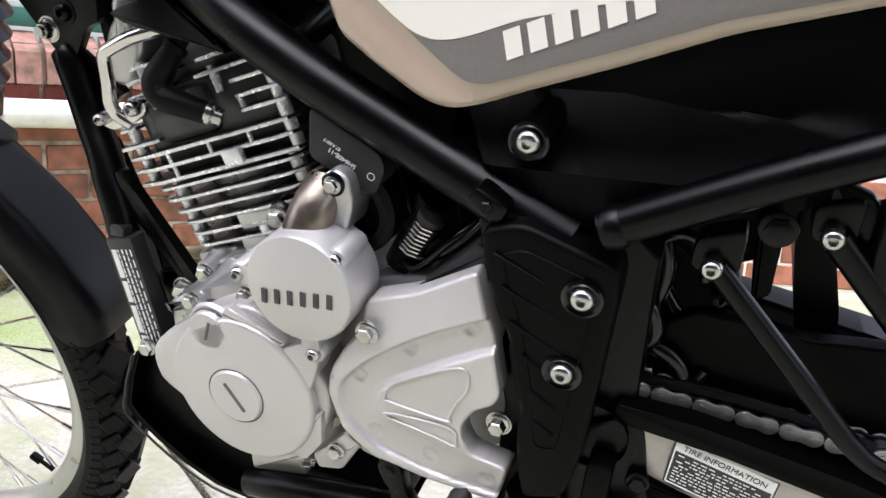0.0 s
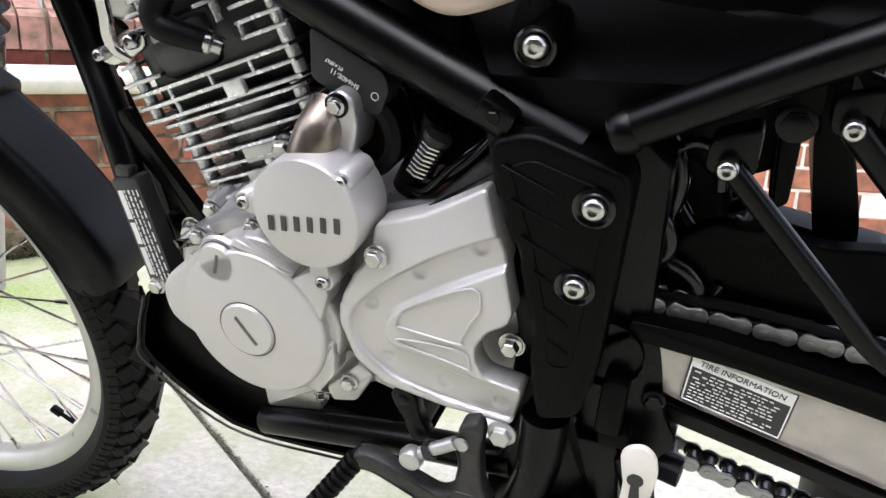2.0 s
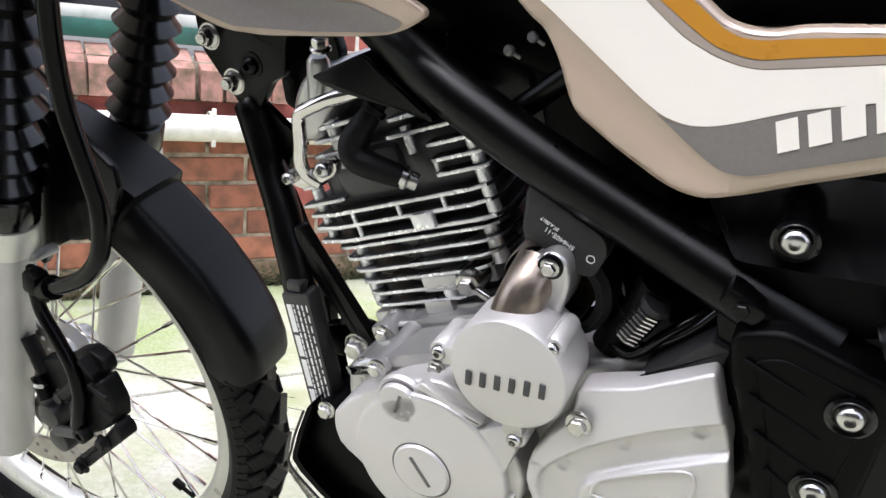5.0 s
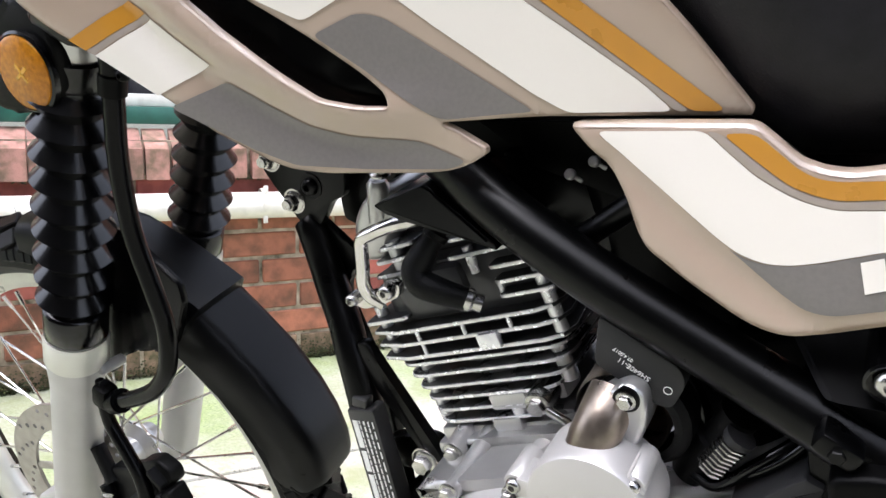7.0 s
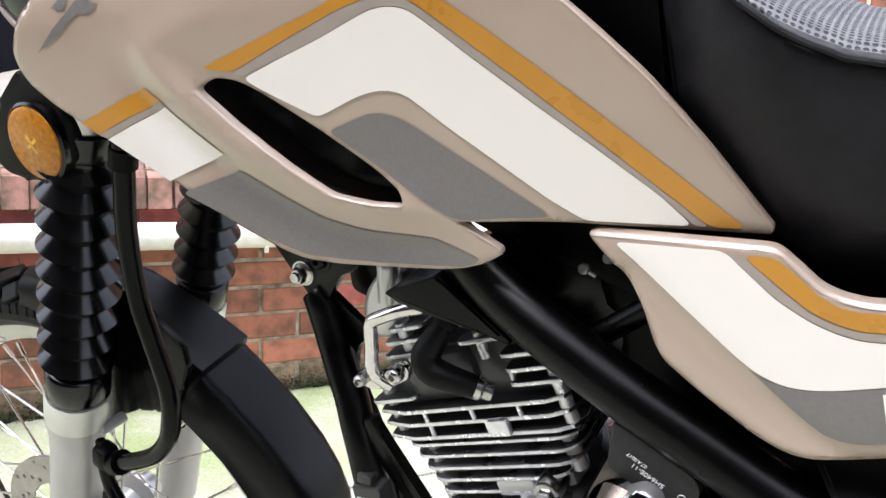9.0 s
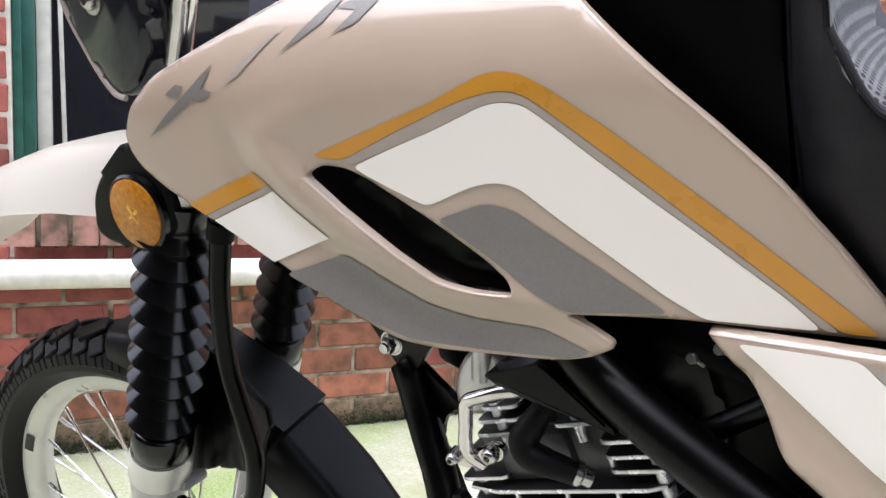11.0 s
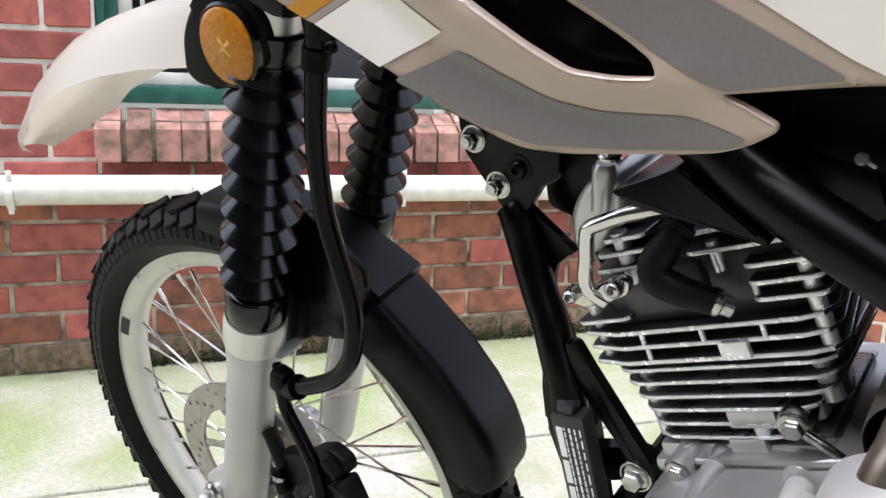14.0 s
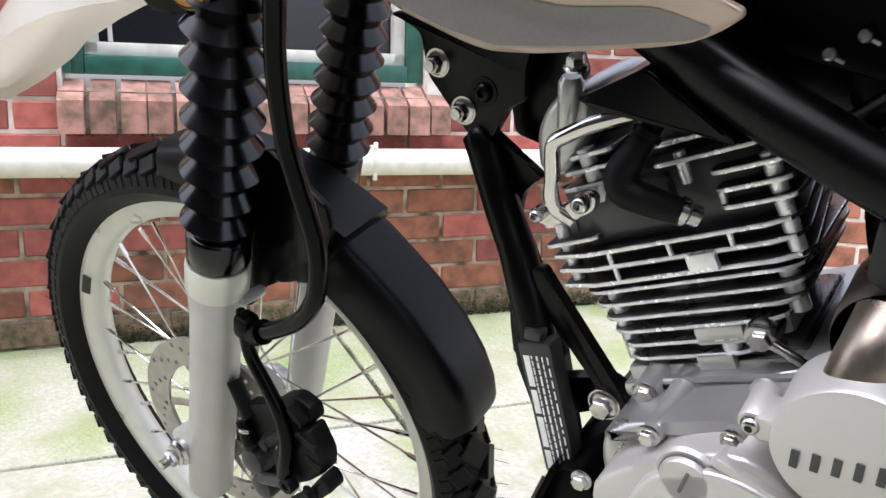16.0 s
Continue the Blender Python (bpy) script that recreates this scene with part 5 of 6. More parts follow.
for i in range(6):
    a = 6.28319 * i / 6
    spider = merge(spider, tube([DISC @ Vector((0.034 * math.cos(a), 0.034 * math.sin(a), 0.001)), DISC @ Vector((0.060 * math.cos(a + 0.2), 0.060 * math.sin(a + 0.2), 0.0015)), DISC @ Vector((0.085 * math.cos(a + 0.35), 0.085 * math.sin(a + 0.35), 0.0015))], 0.006, 8, 4, 0.4),
                   hex_bolt(DISC @ Vector((0.034 * math.cos(a), 0.034 * math.sin(a), 0.004)), 0.006, 0.005, NEAR))
part("disc_spider", merge(spider, lathe([(0.026, 0), (0.044, 0), (0.044, 0.005), (0.026, 0.005)], DISC, 32, True)), M_DISC, wheel)

# -- front fork --
FU = Vector((0.402, 0.0, 0.9156)).normalized()


def leg(base, name, tag):
    b = Vector(base)
    m = along(b, b + FU)
    lo = part(name, lathe([(0, -0.085), (0.0225, -0.085), (0.0262, -0.078), (0.0262, 0.20), (0.0272, 0.218), (0.0290, 0.236), (0.0290, 0.272), (0.0275, 0.278), (0.020, 0.278)], m, 36), M_FORK, bike, tag)
    part("dust_cap", lathe([(0.0288, 0.240), (0.0310, 0.244), (0.0314, 0.270), (0.0300, 0.276), (0.028, 0.276)], m, 36), M_RIM, lo, "pale silver collar")
    prof = [(0.0275, 0.276), (0.0300, 0.279), (0.0302, 0.309), (0.028, 0.312)]
    n, h0, h1 = 9, 0.313, 0.549
    w = (h1 - h0) / n
    for i in range(n):
        for k in range(10):
            prof.append((0.0250 + 0.0105 * (1 - abs(2 * k / 10 - 1)) ** 1.05, h0 + w * (i + k / 10)))
    prof += [(0.0262, h1), (0.029, h1 + 0.003), (0.029, h1 + 0.024), (0.026, h1 + 0.026)]
    part("gaiter", lathe(prof, m, 72), M_GLOSS, lo, "glossy black ribbed rubber gaiter", 50)
    part("stanchion", lathe([(0.0245, 0.50), (0.0245, 0.66), (0, 0.66)], m, 32), M_CAST, lo, "bare metal upper tube")
    return lo, m


legL, mL = leg(P(-912, -42, 336), "fork_leg", "silver fork leg with black gaiter")
legR, mR = leg(P(-936, 146, 347), "fork_leg", "silver fork leg with black gaiter")
part("axle_nut", merge(lathe([(0.017, -0.02), (0.017, 0.018), (0.013, 0.022), (0, 0.022)], along(P(-945, -50, 325), P(-945, -90, 325)), 24), hex_bolt(P(-945, -72, 325), 0.0105, 0.012), lathe([(0.006, 0), (0.006, 0.022), (0, 0.023)], along(P(-945, -72, 325), P(-945, -110, 325)), 14)), M_STEEL, bike, "bright axle nut")
part("axle_lug", merge(prism(rounded(mm(-965, 345, -955, 300, -915, 298, -895, 330, -905, 375), 0.01), -0.062, -0.03, 0.005)), M_FORK, bike)
part("triple_clamp", merge(box(P(-660, 50, 890), (0.06, 0.24, 0.035), 0.012, (0, 23, 0))), M_BLACK, bike)
caliper = part("caliper", merge(prism(rounded(mm(-834, 400, -820, 418, -775, 431, -756, 444, -732, 453, -712, 444, -712, 430, -742, 404, -786, 372, -814, 360, -834, 376), 0.006), -0.046, -0.030, 0.004, 3),
                                prism(rounded(mm(-734, 414, -708, 430, -698, 400, -704, 376, -726, 362, -758, 342, -781, 348, -778, 376, -762, 392), 0.006), -0.058, -0.036, 0.005, 3),
                                prism(rounded(mm(-746, 334, -732, 346, -700, 381, -692, 372, -692, 362, -740, 322, -770, 296, -786, 292, -788, 303), 0.005), -0.062, -0.042, 0.004, 3)), M_RUBBER, bike, "black brake caliper")
for a, b in (((-726, 422), (-702, 412)), ((-720, 396), (-701, 386)), ((-728, 452), (-714, 436))):
    part("caliper_rib", prism(rounded(mm(a[0], a[1], b[0], b[1], b[0] - 2, b[1] - 6, a[0] - 4, a[1] - 6), 0.0015), -0.0605, -0.05, 0.001), M_RUBBER, caliper)
for x, z, r in ((-822, 346, 0.017), (-817, 314, 0.0155)):
    part("piston_boot", lathe([(r, -0.02), (r, 0.0), (r * 0.92, 0.004), (r * 0.6, 0.006), (0, 0.006)], along(P(x, -52, z), P(x, -90, z)), 28), M_LEVER, caliper, "dull grey-green rubber boot")
for p, q, r in ((P(-800, -62, 340), P(-756, -66, 354), 0.0062), (P(-772, -58, 395), P(-746, -58, 415), 0.0075), (P(-826, -50, 398), P(-816, -54, 372), 0.0075), (P(-836, -40, 440), P(-816, -46, 402), 0.0085)):
    part("caliper_pin", tube([p, Vector(p).lerp(Vector(q), 0.5), q], r, 14), M_LEVER if r == 0.0062 else M_RUBBER, caliper)
part("banjo_bolt", merge(lathe([(0.0095, -0.006), (0.0095, 0.004), (0.0085, 0.0055), (0.0045, 0.0055), (0.0045, 0.003), (0, 0.003)], along(P(-747, -68, 357), P(-747, -90, 357)), 24)), M_RUBBER, caliper)
for x, y, z, r in ((-775, -62, 300, 0.0078), (-776, -58, 392, 0.0072), (-722, -63, 352, 0.007), (-836, -46, 327, 0.0055)):
    part("caliper_bolt", merge(hex_bolt(P(x, y, z), r, 0.008)), M_RUBBER if r != 0.0055 else M_STEEL, caliper)
part("caliper_bolt", hex_bolt(P(-818, -54, 392), 0.0065, 0.005, (0, -0.6, -0.8)), M_STEEL, caliper)
part("brake_hose", tube([P(-612, -56, 880), P(-626, -52, 850), P(-638, -50, 817), P(-647, -50, 789), P(-654, -50, 756), P(-658, -50, 715), P(-655, -50, 682), P(-651, -50, 653), P(-649, -50, 628), P(-654, -50, 602), P(-666, -50, 575), P(-691, -50, 550), P(-727, -50, 532), P(-761, -50, 521)], 0.0086, 16), M_HOSE, bike, "black rubber brake hose")
part("brake_hose", tube([P(-771, -55, 526), P(-770, -56, 496), P(-755, -58, 468), P(-742, -60, 440), P(-738, -63, 410), P(-744, -66, 385), P(-752, -66, 366)], [0.0062, 0.0068, 0.0072, 0.0075, 0.0078, 0.008, 0.0085], 14), M_HOSE, bike, "black rubber brake hose")
part("hose_clip", merge(box(P(-770, -52, 528), (0.020, 0.020, 0.026), 0.005, (0, 20, 0)), lathe([(0.0115, -0.008), (0.0125, -0.006), (0.0125, 0.008), (0, 0.008)], along(P(-756, -50, 522), P(-727, -50, 532)), 18), tube([P(-782, -46, 538), P(-776, -50, 536), P(-766, -52, 540)], 0.005, 10)), M_PLASTIC, bike)
part("hose_clip", merge(lathe([(0.011, -0.008), (0.011, 0.008), (0, 0.008)], along(P(-630, -51, 838), P(-622, -51, 858)), 18), box(P(-616, -46, 862), (0.034, 0.024, 0.026), 0.004), cap_bolt(P(-604, -58, 846), 0.005, 0.006)), M_PLASTIC, bike)
part("hose_lug", lathe([(0.006, -0.02), (0.0065, 0.006), (0.005, 0.009), (0, 0.009)], along(P(-789, -30, 544), P(-787, -60, 547)), 18), M_FORK, bike)


# -- black inner mudguard following the wheel --
def wheel_arc(r, ang, off):
    """A point round the front wheel: angle from straight up, towards the rear."""
    a = radians(ang)
    d = ex * math.cos(a) + (NEAR.cross(ex) * -1 if (NEAR.cross(ex) * -1).x > 0 else NEAR.cross(ex)) * math.sin(a)
    return HUB - NEAR * 0.026 + d * r + NEAR * off


def arc_shell(rows, thick=0.0025):
    """Rows of (angle, crown radius, half width, drop of the edges, flat share of the crown)."""
    bm = bmesh.new()
    prev = None
    for ang, r, w, drop, c in rows:
        ring = []
        for k in range(21):
            t = -1 + k / 10
            d = max(0.0, (abs(t) - c) / (1 - c))
            ring.append(bm.verts.new(wheel_arc(r - drop * d ** 1.3 - 0.005 * t * t, ang, -min(1.0, abs(t) / (0.5 + 0.5 * c)) * math.copysign(w, t) - 0.001)))
        if prev:
            for k in range(20):
                bm.faces.new((prev[k], prev[k + 1], ring[k + 1], ring[k]))
        prev = ring
    bmesh.ops.solidify(bm, geom=bm.faces[:], thickness=thick)
    return bm


part("inner_mudguard", arc_shell([(4, 0.356, 0.046, 0.03, 0.5), (12, 0.359, 0.047, 0.04, 0.55), (22, 0.360, 0.048, 0.05, 0.6), (32, 0.360, 0.048, 0.06, 0.62), (38, 0.361, 0.048, 0.06, 0.62), (42.5, 0.363, 0.048, 0.06, 0.62), (43.0, 0.353, 0.047, 0.05, 0.56), (48, 0.353, 0.048, 0.048, 0.52), (56, 0.355, 0.049, 0.046, 0.5), (64, 0.357, 0.049, 0.044, 0.48), (70, 0.358, 0.048, 0.042, 0.46), (75, 0.357, 0.046, 0.05, 0.44), (78, 0.353, 0.044, 0.04, 0.42), (79.5, 0.348, 0.041, 0.030, 0.4)]), M_GUARD, bike, "satin black inner mudguard behind the fork")
part("mudguard_side", prism(rounded(mm(-859, 556, -839, 518, -828, 511, -814, 527, -796, 540, -771, 551, -745, 556, -728, 556, -708, 570, -692, 594, -680, 620, -680, 640, -741, 690, -800, 690, -850, 620), 0.004), -0.004, 0.004, 0.003), M_MATT, bike, "matt black mudguard side")


# -- white front mudguard --
def beak():
    bm = bmesh.new()
    prev = None
    for x, z, w, dr in ((-1.300, 0.722, 0.016, 0.003), (-1.287, 0.733, 0.036, 0.006), (-1.262, 0.750, 0.052, 0.012), (-1.209, 0.783, 0.064, 0.022), (-1.151, 0.813, 0.074, 0.034), (-1.087, 0.844, 0.082, 0.044), (-1.034, 0.864, 0.088, 0.050), (-0.969, 0.880, 0.092, 0.056), (-0.899, 0.890, 0.094, 0.061), (-0.846, 0.893, 0.095, 0.064), (-0.78, 0.894, 0.095, 0.066), (-0.70, 0.890, 0.092, 0.068)):
        ring = []
        for k in range(15):
            t = -1 + k / 7
            c = 0.62
            z1 = z - (0.12 * dr * (t / c) ** 2 if abs(t) < c else 0.12 * dr + 0.88 * dr * ((abs(t) - c) / (1 - c)) ** 1.1)
            y = 0.060 + 0.105 * (x + 0.75) + w * (t if abs(t) < c else math.copysign(c + (abs(t) - c) * 0.75, t))
            ring.append(bm.verts.new((x + 0.05 * (abs(t) ** 2) * (1 if x < -1.2 else 0.2), y, z1)))
        if prev:
            for k in range(14):
                bm.faces.new((prev[k], prev[k + 1], ring[k + 1], ring[k]))
        prev = ring
    bmesh.ops.solidify(bm, geom=bm.faces[:], thickness=0.003)
    return bm


part("front_mudguard", beak(), M_WHITE, bike, "glossy white high front mudguard")

# -- reflector and headlamp --
part("reflector_holder", merge(prism(rounded(mm(-700, 910, -713, 903, -735, 888, -753, 876, -766, 860, -774, 832, -762, 821, -725, 817, -695, 820, -668, 835, -660, 870, -672, 900), 0.010), -0.068, -0.03, 0.006, 3)), M_PLASTIC, bike, "black plastic reflector holder")
RF = along(P(-700, -71, 852), P(-699, -100, 851))
refl = part("side_reflector", moved(lathe([(0, 0.006), (0.025, 0.0056), (0.0288, 0.004), (0.0300, 0.0), (0.0300, -0.004)], seg=48), RF), M_AMBER, bike, "amber oval reflector with moulded facets")
for i in range(4):
    part("facet", moved(box((0.0045 * math.cos(0.5 + i * math.pi / 2), 0.0045 * math.sin(0.5 + i * math.pi / 2), 0.0058), (0.008, 0.0030, 0.0010), 0.0004, (0, 0, 28.6 + 90 * i)), RF), M_AMBER2, refl)
for ang in (-52, 40, 128):
    for k in range(7):
        part("rib", moved(box((0.0065 + 0.0024 * k, 0, 0.0054 - 0.00010 * k * k * 0.5), (0.0011, 0.006 + 0.0010 * k, 0.0010), 0.0003), RF @ Matrix.Rotation(radians(ang), 4, "Z")), M_AMBER2, refl)
part("reflector_rim", moved(lathe([(0.0296, -0.003), (0.0322, -0.003), (0.0322, 0.002), (0.0300, 0.0035)], seg=48, closed=True), RF), M_GLOSS, refl, "glossy black rim")
part("headlamp_cowl", prism(rounded(mm(-845, 1090, -836, 1050, -828, 1012, -815, 982, -802, 958, -786, 938, -772, 933, -752, 942, -730, 962, -716, 1000, -700, 1090), 0.008), -0.012, 0.10, 0.010, 3), M_GLASS, bike, "smoky dark headlamp cowl")
part("cowl_rim", tube([P(-838, -8, 1060), P(-828, -10, 1012), P(-815, -10, 982), P(-802, -10, 958), P(-786, -10, 938), P(-772, -10, 933)], 0.0028, 8), M_TAUPE, bike, "pale cowl edge")
part("upper_stanchion", tube([P(-732, 20, 958), P(-724, 20, 975), P(-706, 20, 1011), P(-690, 20, 1050)], 0.0125, 20), M_CHROME, bike, "bright chrome upper fork tube")
part("lamp_bolt", merge(cap_bolt(P(-783, -13, 1016), 0.0085, 0.008), lathe([(0.012, -0.002), (0.012, 0.001), (0, 0.001)], along(P(-783, -13, 1016), P(-783, -30, 1016)), 24)), M_STEEL, bike)

# -- bodywork --
LIP = [(p.x, p.z) for p in spline([P(-470, 0, 968), P(-500, 0, 950), P(-523, 0, 937), P(-531, 0, 926), P(-527, 0, 909), P(-515, 0, 891), P(-499, 0, 873), P(-478, 0, 855), P(-457, 0, 843), P(-437, 0, 831), P(-417, 0, 821), P(-396, 0, 815), P(-375, 0, 812), P(-350, 0, 811), P(-337, 0, 809), P(-320, 0, 795), P(-300, 0, 776)], 6)]


def lip_distance(x, z):
    """Distance from the moulded lip round the duct, positive on the duct's side."""
    p = Vector((x, z))
    best, sign = 9.0, 1
    for a, b in zip(LIP, LIP[1:]):
        a, b = Vector(a), Vector(b)
        d = b - a
        t = max(0, min(1, (p - a).dot(d) / d.length_squared))
        q = (p - a - d * t).length
        if q < best:
            best, sign = q, 1 if d.x * (p - a).y - d.y * (p - a).x > 0 else -1
    return best * sign


def shroud_y(x, z):
    d = -0.172 - x
    y = -0.046 - 0.08 * d - 0.2 * max(0, d) ** 2
    q = lip_distance(x, z)
    fade = max(0.0, min(1.0, (0.945 - z) / 0.05)) * max(0.2, min(1.0, (-0.30 - x) / 0.09))
    y += fade * (0.004 * math.exp(-((q + 0.012) / 0.010) ** 2) - 0.007 * math.exp(-((q - 0.015) / 0.012) ** 2))
    y += 6.0 * max(0, z - 0.935) ** 2 + 2.5 * max(0, -0.585 - x) ** 2
    return y


shroud_o = rounded(mm(-622, 926, -620, 915, -614, 905, -595, 889, -567, 870, -548, 858, -517, 836, -487, 813, -452, 794, -439, 789, -414, 786, -355, 786, -335, 787, -322, 791, -310, 798, -310, 802, -327, 813, -336, 817, -273, 819, -243, 818.5, -184, 818, -172, 818, -171, 822, -178, 831, -201, 861, -231, 896, -257, 921, -294, 954, -324, 981, -350, 1008, -400, 1032, -470, 1018, -502, 1002, -536, 987, -566, 974, -592, 962, -612, 944), 0.006, 3)
duct_o = rounded(mm(-490, 898, -479, 903, -464, 901, -450, 894, -415, 871, -382, 847, -367, 835, -364, 827, -383, 828, -408, 833, -432, 849, -467, 876), 0.005, 3)
shroud = part("tank_shroud", sheet(shroud_o, shroud_y, 0.004, 0.0045, 0.002, holes=[duct_o]), M_BEIGE, bike, "glossy beige tank shroud with striped decals", 60)
part("duct", merge(sheet([(x * 1.0, z) for x, z in rounded(mm(-500, 905, -450, 905, -350, 838, -352, 818, -440, 828, -500, 880), 0.004)], lambda x, z: shroud_y(x, z) + 0.022, 0.004, 0.02)), M_MATT, shroud, "black air duct")
DECALS = (("gold_stripe", M_GOLD, mm(-484, 909, -434, 927, -405, 937, -385, 946, -375, 950.5, -363, 952, -351, 949, -337, 941, -309, 921, -280, 898.5, -252, 876.5, -224, 854, -183, 821, -200, 821, -236, 849.5, -269, 875.5, -298, 898.5, -323, 918, -343, 933.5, -353, 940, -364, 942, -376, 940.5, -392, 936, -427, 922, -464, 906)),
          ("taupe_stripe", M_TAUPE, mm(-463, 905.6, -427, 921.5, -392, 935.5, -376, 940, -364, 941.5, -353, 939.5, -343, 933, -323, 917.5, -298, 898, -269, 875, -236, 849, -200.5, 821, -207, 821, -224, 836.5, -257, 861.5, -288, 884.5, -319, 908.5, -340, 925.5, -352, 934.5, -364, 936.5, -374, 934.8, -386, 930, -405, 922, -433, 912, -458, 903)),
          ("cream_panel", M_CREAM, mm(-457, 902, -433, 911.5, -405, 921.5, -386, 929.5, -374, 934.3, -364, 936, -352, 934, -340, 925, -319, 908, -288, 884, -257, 861, -224, 836, -208, 821, -262, 821, -281, 832, -333, 870, -357, 889, -366, 892, -375, 892, -386, 889.5, -413, 878, -435, 889, -450, 897)),
          ("grey_panel", M_GREY, mm(-408, 870, -380, 880, -370, 879, -361, 876, -280, 822, -331, 819, -338, 821, -366, 840)),
          ("gold_stripe", M_GOLD, mm(-579, 879, -568, 871.5, -519, 891, -530, 899)),
          ("taupe_stripe", M_TAUPE, mm(-567.5, 871, -562.5, 868.5, -516.5, 887.6, -519, 890.5)),
          ("cream_panel", M_CREAM, mm(-562, 868, -516, 887, -480, 857, -523, 840)),
          ("grey_panel", M_GREY, mm(-516, 832, -473, 846, -449, 831, -422, 816, -395, 809, -351, 806, -322, 794, -332, 789, -386, 789, -434, 792, -462, 803)),
          ("mark_shape", M_GREY, mm(-598, 924, -579, 934, -563, 945, -553, 954, -546, 967, -558, 957, -570, 947, -582, 938)),
          ("mark_shape", M_GREY, mm(-581, 950, -573, 956, -567.5, 954.5, -572.5, 948)),
          ("mark_shape", M_GREY, mm(-557, 953, -546, 950, -555, 944.5, -562, 946)),
          ("mark_shape", M_TAUPE, mm(-538, 953, -525, 968, -512, 978, -501, 982, -513, 972, -527, 959)),
          ("mark_shape", M_GREY, mm(-500, 969, -485, 983, -473, 994, -462, 998, -474, 984, -489, 975)),
          ("mark_shape", M_GREY, mm(-468, 991, -458, 995, -447, 999, -441, 993, -452, 982, -467, 977, -459, 984, -454, 989)))
for name, m, poly in DECALS:
    part(name, sheet(rounded(poly, 0.005, 3) if len(poly) > 4 and name != "mark_shape" else poly, shroud_y, 0.0, 0.0045, 0.0, 0.0008), m, shroud, "", 60)


GROOVE = mm(-238, 797, -233, 793, -196, 763, -158, 737, -142, 727, -134, 725, -124, 726, -57, 750, -8, 768, 60, 786)


def side_y(x, z):
    y = max(-0.06 - 0.10 * (x + 0.25) - 0.12 * (0.80 - z), -0.11)
    d = 9.0
    for a, b in zip(GROOVE, GROOVE[1:]):
        a, b = Vector(a), Vector(b)
        e = b - a
        t = max(0, min(1, (Vector((x, z)) - a).dot(e) / e.length_squared))
        d = min(d, (Vector((x, z)) - a - e * t).length)
    return y + 0.0030 * math.exp(-(d / 0.0065) ** 2)


side_o = rounded(mm(-264, 816, -250, 802, -239, 793, -230, 779, -223, 760, -218, 752, -195, 737, -170, 723, -157, 718.5, -145, 718, -128, 722, -107, 730, -57, 747, -8, 765, 50, 780, 160, 800, 170, 830, 50, 812, -50, 806, -113, 803, -126, 800, -138, 801, -147, 804, -158, 813, -167, 820), 0.008, 3)
side = part("side_cover", sheet(side_o, side_y, 0.004, 0.0040, 0.004), M_BEIGE, bike, "glossy beige side cover with striped decals", 60)
for name, m, poly in (("cream_panel", M_CREAM, mm(-246, 812.5, -190, 815.5, -179, 806, -165, 795, -149, 787, -138, 784, -129, 783, -112, 785, -60, 792, 100, 808, 100, 792, -60, 778, -110, 767, -136, 758, -147, 755, -159, 754, -171, 757, -181, 763)),
                      ("gold_stripe", M_GOLD, mm(-182, 814.5, -167, 815.5, -157, 808, -147, 800, -139, 796.5, -130, 796, -113, 798, -60, 802, -60, 796, -112, 790, -129, 787.5, -138, 788.5, -150, 792, -162, 800)),
                      ("taupe_stripe", M_TAUPE, mm(-189.5, 815.5, -182.5, 814.6, -162.5, 799.7, -150.5, 791.6, -138.5, 788, -129, 787, -112, 789.5, -60, 795.5, -60, 792.5, -112, 785.5, -129, 783.5, -138, 784.5, -149, 787.5, -165, 795.5, -179, 806.5)),
                      ("grey_panel", M_GREY, mm(-177, 759.5, -170, 755.5, -159, 753.5, -147, 754.5, -136, 757.5, -110, 766.5, -60, 777, 60, 793, 60, 788, -10, 772, -57, 756, -107, 740, -125, 734, -132, 733, -141, 734, -151, 740))):
    part(name, sheet(rounded(poly, 0.005, 3), side_y, 0.0, 0.0055, 0.0, 0.0006), m, side, "", 60)
for i in range(6):
    x = -0.1155 + 0.0128 * i
    z = 0.7545 + 0.0047 * i
    part("mark_bar", sheet([(x - 0.0035, z + 0.0065), (x + 0.0055, z + 0.0100), (x + 0.0085, z - 0.0042), (x - 0.0005, z - 0.0078)], side_y, 0.0, 0.02, 0.0, 0.0013), M_CREAM, side, "plain cream mark bar", 0)
part("side_panel", sheet(rounded(mm(-195, 740, -140, 730, 170, 800, 180, 755, 60, 705, -40, 664, -75, 655, -130, 690), 0.008), lambda x, z: -0.085 + min(0.055, max(0, z - 0.690) * 2.4), 0.05, 0.015, 0.006), M_PLASTIC, bike, "black plastic side panel")
part("panel_bolt", merge(cap_bolt(P(-102, -86, 706), 0.0070, 0.005), ), M_STEEL, bike, "bright button-head bolt")
part("bolt_ring", lathe([(0.0112, -0.06), (0.0112, 0.002), (0.0098, 0.0028), (0.0074, 0.001)], along(P(-102, -85, 706), P(-102, -100, 706)), 28), M_GLOSS, bike, "black raised ring")

tank_o = rounded(mm(-370, 1000, -285, 920, -245, 876, -227, 880, -230, 901, -234, 940, -242, 1060, -340, 1060), 0.006)
part("tank_trim", prism(tank_o, -0.026, 0.13, 0.005, 4), M_PLASTIC, bike, "black tank trim")
# added black block closing the gap below the tank
part("tank_gap_filler", prism(rounded(mm(-440, 860, -190, 850, -190, 800, -330, 800, -420, 830), 0.01), 0.0, 0.12, 0.006), M_PLASTIC, bike)
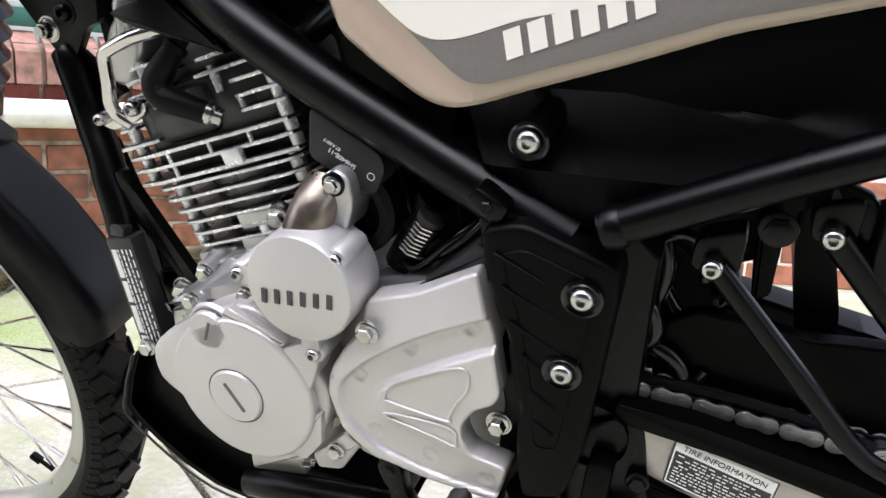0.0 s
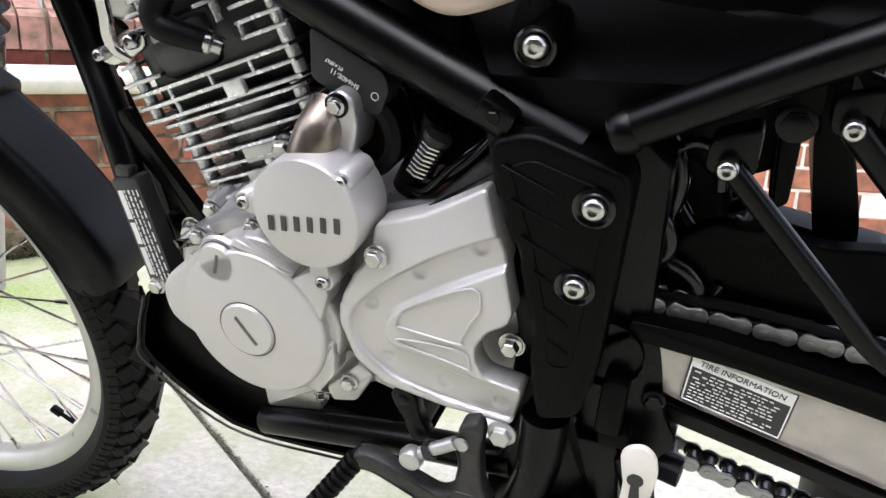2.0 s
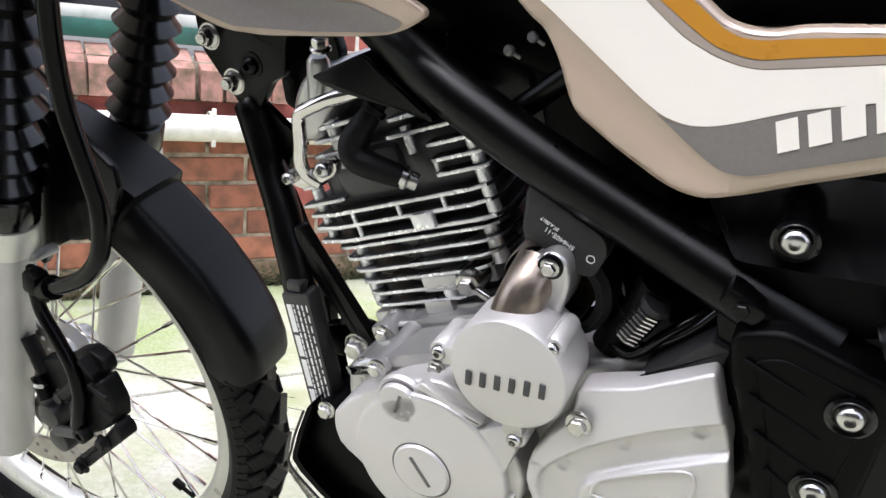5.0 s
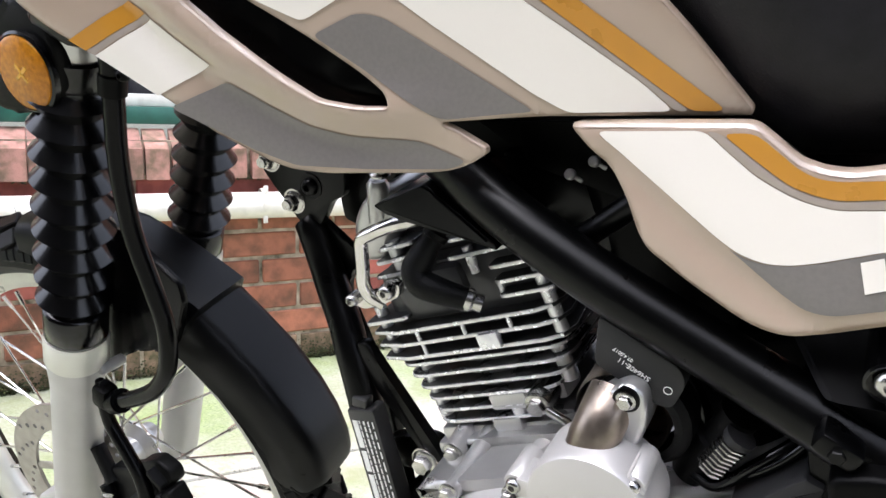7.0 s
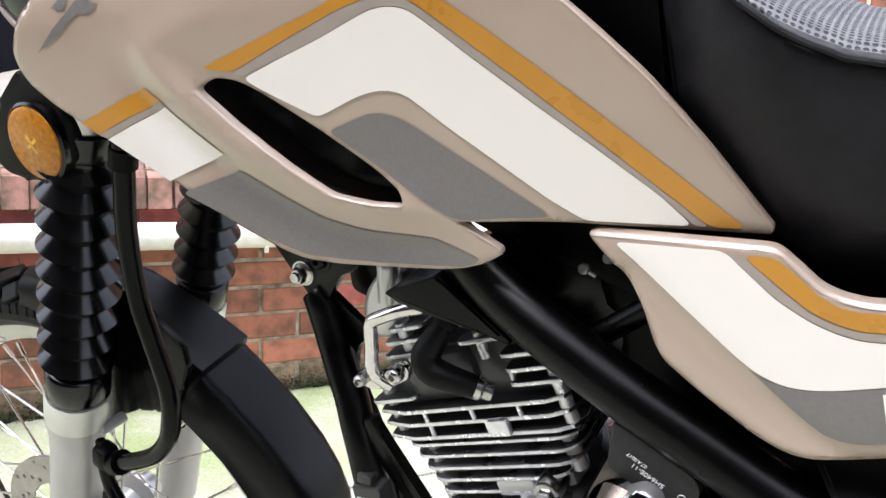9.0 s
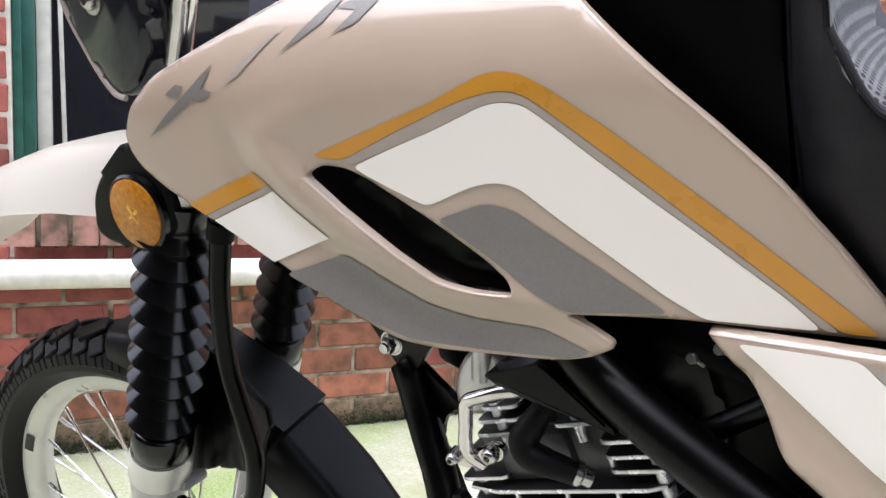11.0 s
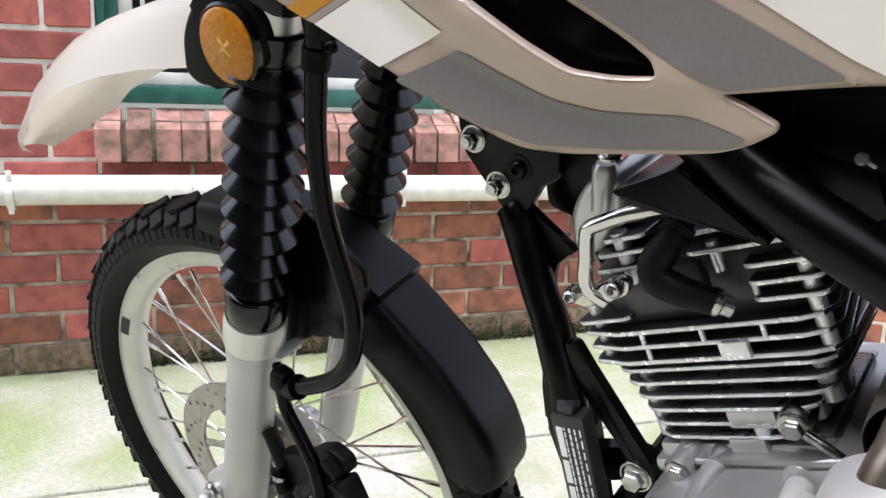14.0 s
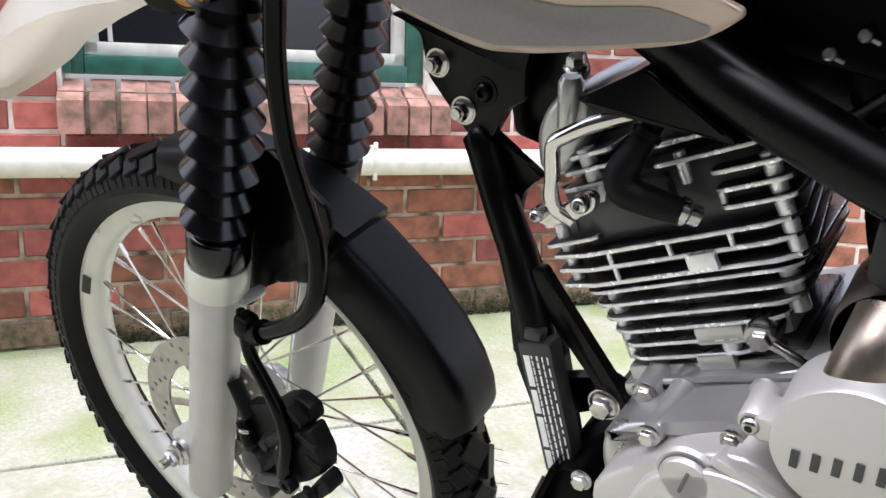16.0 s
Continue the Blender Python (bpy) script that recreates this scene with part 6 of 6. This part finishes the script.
part("fuel_tank", prism(rounded(mm(-600, 950, -340, 980, -250, 890, -200, 835, -250, 830, -420, 830, -560, 880), 0.03), -0.018, 0.12, 0.01, 4), M_BLACK, bike, "black fuel tank under the shroud")
SEAT_FRONT = mm(-242, 1060, -234, 940, -229, 901, -226, 880, -213, 862, -196, 838, -180, 814, -150, 792, 60, 800)


def seat_y(x, z):
    d = 9.0
    for a, b in zip(SEAT_FRONT, SEAT_FRONT[1:]):
        a, b = Vector(a), Vector(b)
        e = b - a
        t = max(0, min(1, (Vector((x, z)) - a).dot(e) / e.length_squared))
        d = min(d, (Vector((x, z)) - a - e * t).length)
    t = min(1, d / 0.06)
    return -0.024 - 0.038 * (1 - (1 - t) ** 2)


seat_o = SEAT_FRONT + mm(250, 830, 260, 925, 60, 898, -60, 893, -135, 902, -153, 907, -170, 915, -183, 924, -195, 934, -212, 962, -222, 1060)
seat = part("seat", sheet(seat_o, seat_y, 0.17, 0.012, 0.006), M_SEAT, bike, "black vinyl seat with grey dimpled top")
top = bmesh.new()
prev = None
for x, z in [(p.x, p.z) for p in spline([P(-222, 0, 1060), P(-212, 0, 962), P(-196, 0, 934), P(-184, 0, 924), P(-170, 0, 915), P(-153, 0, 907), P(-135, 0, 902), P(-60, 0, 893), P(60, 0, 897), P(250, 0, 922)], 5)]:
    y0 = seat_y(x, z) + 0.001
    ring = [top.verts.new((x, y0 + y, z + h)) for y, h in ((0, -0.002), (0.001, 0.003), (0.006, 0.006), (0.016, 0.008), (0.03, 0.009), (0.06, 0.009), (0.10, 0.008), (0.14, 0.006), (0.17, 0.003), (0.185, 0.001), (0.20, -0.004))]
    if prev:
        for k in range(10):
            top.faces.new((prev[k], prev[k + 1], ring[k + 1], ring[k]))
    prev = ring
bmesh.ops.solidify(top, geom=top.faces[:], thickness=0.003)
part("seat_top", top, M_SEATTOP, seat, "grey dimpled vinyl top")
part("seat_piping", tube([(x - 0.0005, seat_y(x, z) - 0.0005, z) for x, z in mm(-212, 962, -195, 934, -183, 924, -170, 915, -153, 907, -135, 902, -60, 893, 60, 898, 250, 922)], 0.0016, 8), M_SEAT, seat, "black seam piping")

# ---- bricks and sill, piece by piece ----
full = [brick_mesh("brick", BRICK_L, COURSE - JOINT, 0.10, i) for i in range(5)]
half = [brick_mesh("half_brick", 0.112, COURSE - JOINT, 0.10, 20 + i) for i in range(3)]
for i, me in enumerate(full + half):
    me.materials.append(M_BRICK)
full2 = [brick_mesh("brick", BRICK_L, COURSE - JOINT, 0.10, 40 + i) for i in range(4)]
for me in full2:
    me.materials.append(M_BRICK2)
full3 = [brick_mesh("brick", BRICK_L, COURSE - JOINT * 0.7, 0.10, 60 + i) for i in range(3)]
for me in full3:
    me.materials.append(M_MUD)
for c in range(-1, 19):
    z = (c + 0.5) * COURSE + 0.002
    shift = 0.12 if c % 2 else 0.0
    k = -5
    while k < 9:
        a = 0.245 - JOINT / 2 - 0.24 * (-k) + shift
        s0, s1 = a + JOINT / 2, a + JOINT / 2 + BRICK_L
        k += 1
        if z > 0.62 and s1 > W0 + 0.005 and s0 < W1 - 0.005:
            if s0 < W0 - 0.1:
                lay(wall_north, rng.choice(half), s0 + 0.056, z, 0, 0.046)
            elif s1 > W1 + 0.1:
                lay(wall_north, rng.choice(half), s1 - 0.056, z, 0, 0.046)
            continue
        if c <= 0 and (s0 < 0.5 or rng.random() < 0.6):
            lay(wall_north, rng.choice(full3), (s0 + s1) / 2, z, 0, 0.045)
            continue
        # upper bricks' colour also holds the stronger light there; lower ones grimy brown
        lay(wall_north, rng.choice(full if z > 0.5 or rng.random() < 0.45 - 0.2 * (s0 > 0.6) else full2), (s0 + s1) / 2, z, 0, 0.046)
for c in range(0, 21):
    z = (c + 0.5) * COURSE
    shift = 0.12 if c % 2 else 0.0
    for k in range(7):
        s = 0.33 + 0.24 * k + shift
        if s + 0.115 < 1.9:
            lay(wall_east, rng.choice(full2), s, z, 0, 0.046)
# sill bricks on edge, sloping outwards
sb = bmesh.new()
pr = [(-0.055, 0.595), (-0.055, 0.682), (0.045, 0.738), (0.045, 0.640)]
sb = moved(prism([(y, z) for y, z in pr], -0.032, 0.032, 0.003, 1), pose(0, 0, 0, 0, 0, 90))
bmesh.ops.recalc_face_normals(sb, faces=sb.faces)
sill_me = bpy.data.meshes.new("sill_brick")
sb.to_mesh(sill_me)
sb.free()
sill_me.materials.append(M_SILL)
for i in range(15):
    o = new("sill_brick", sill_me)
    o.parent = window_sill
    o.location = (W0 + 0.022 + 0.0735 * i, rng.uniform(-0.004, 0.003), rng.uniform(-0.002, 0.002))
    o.rotation_euler = (0, rng.uniform(-0.01, 0.01), rng.uniform(-0.02, 0.02))
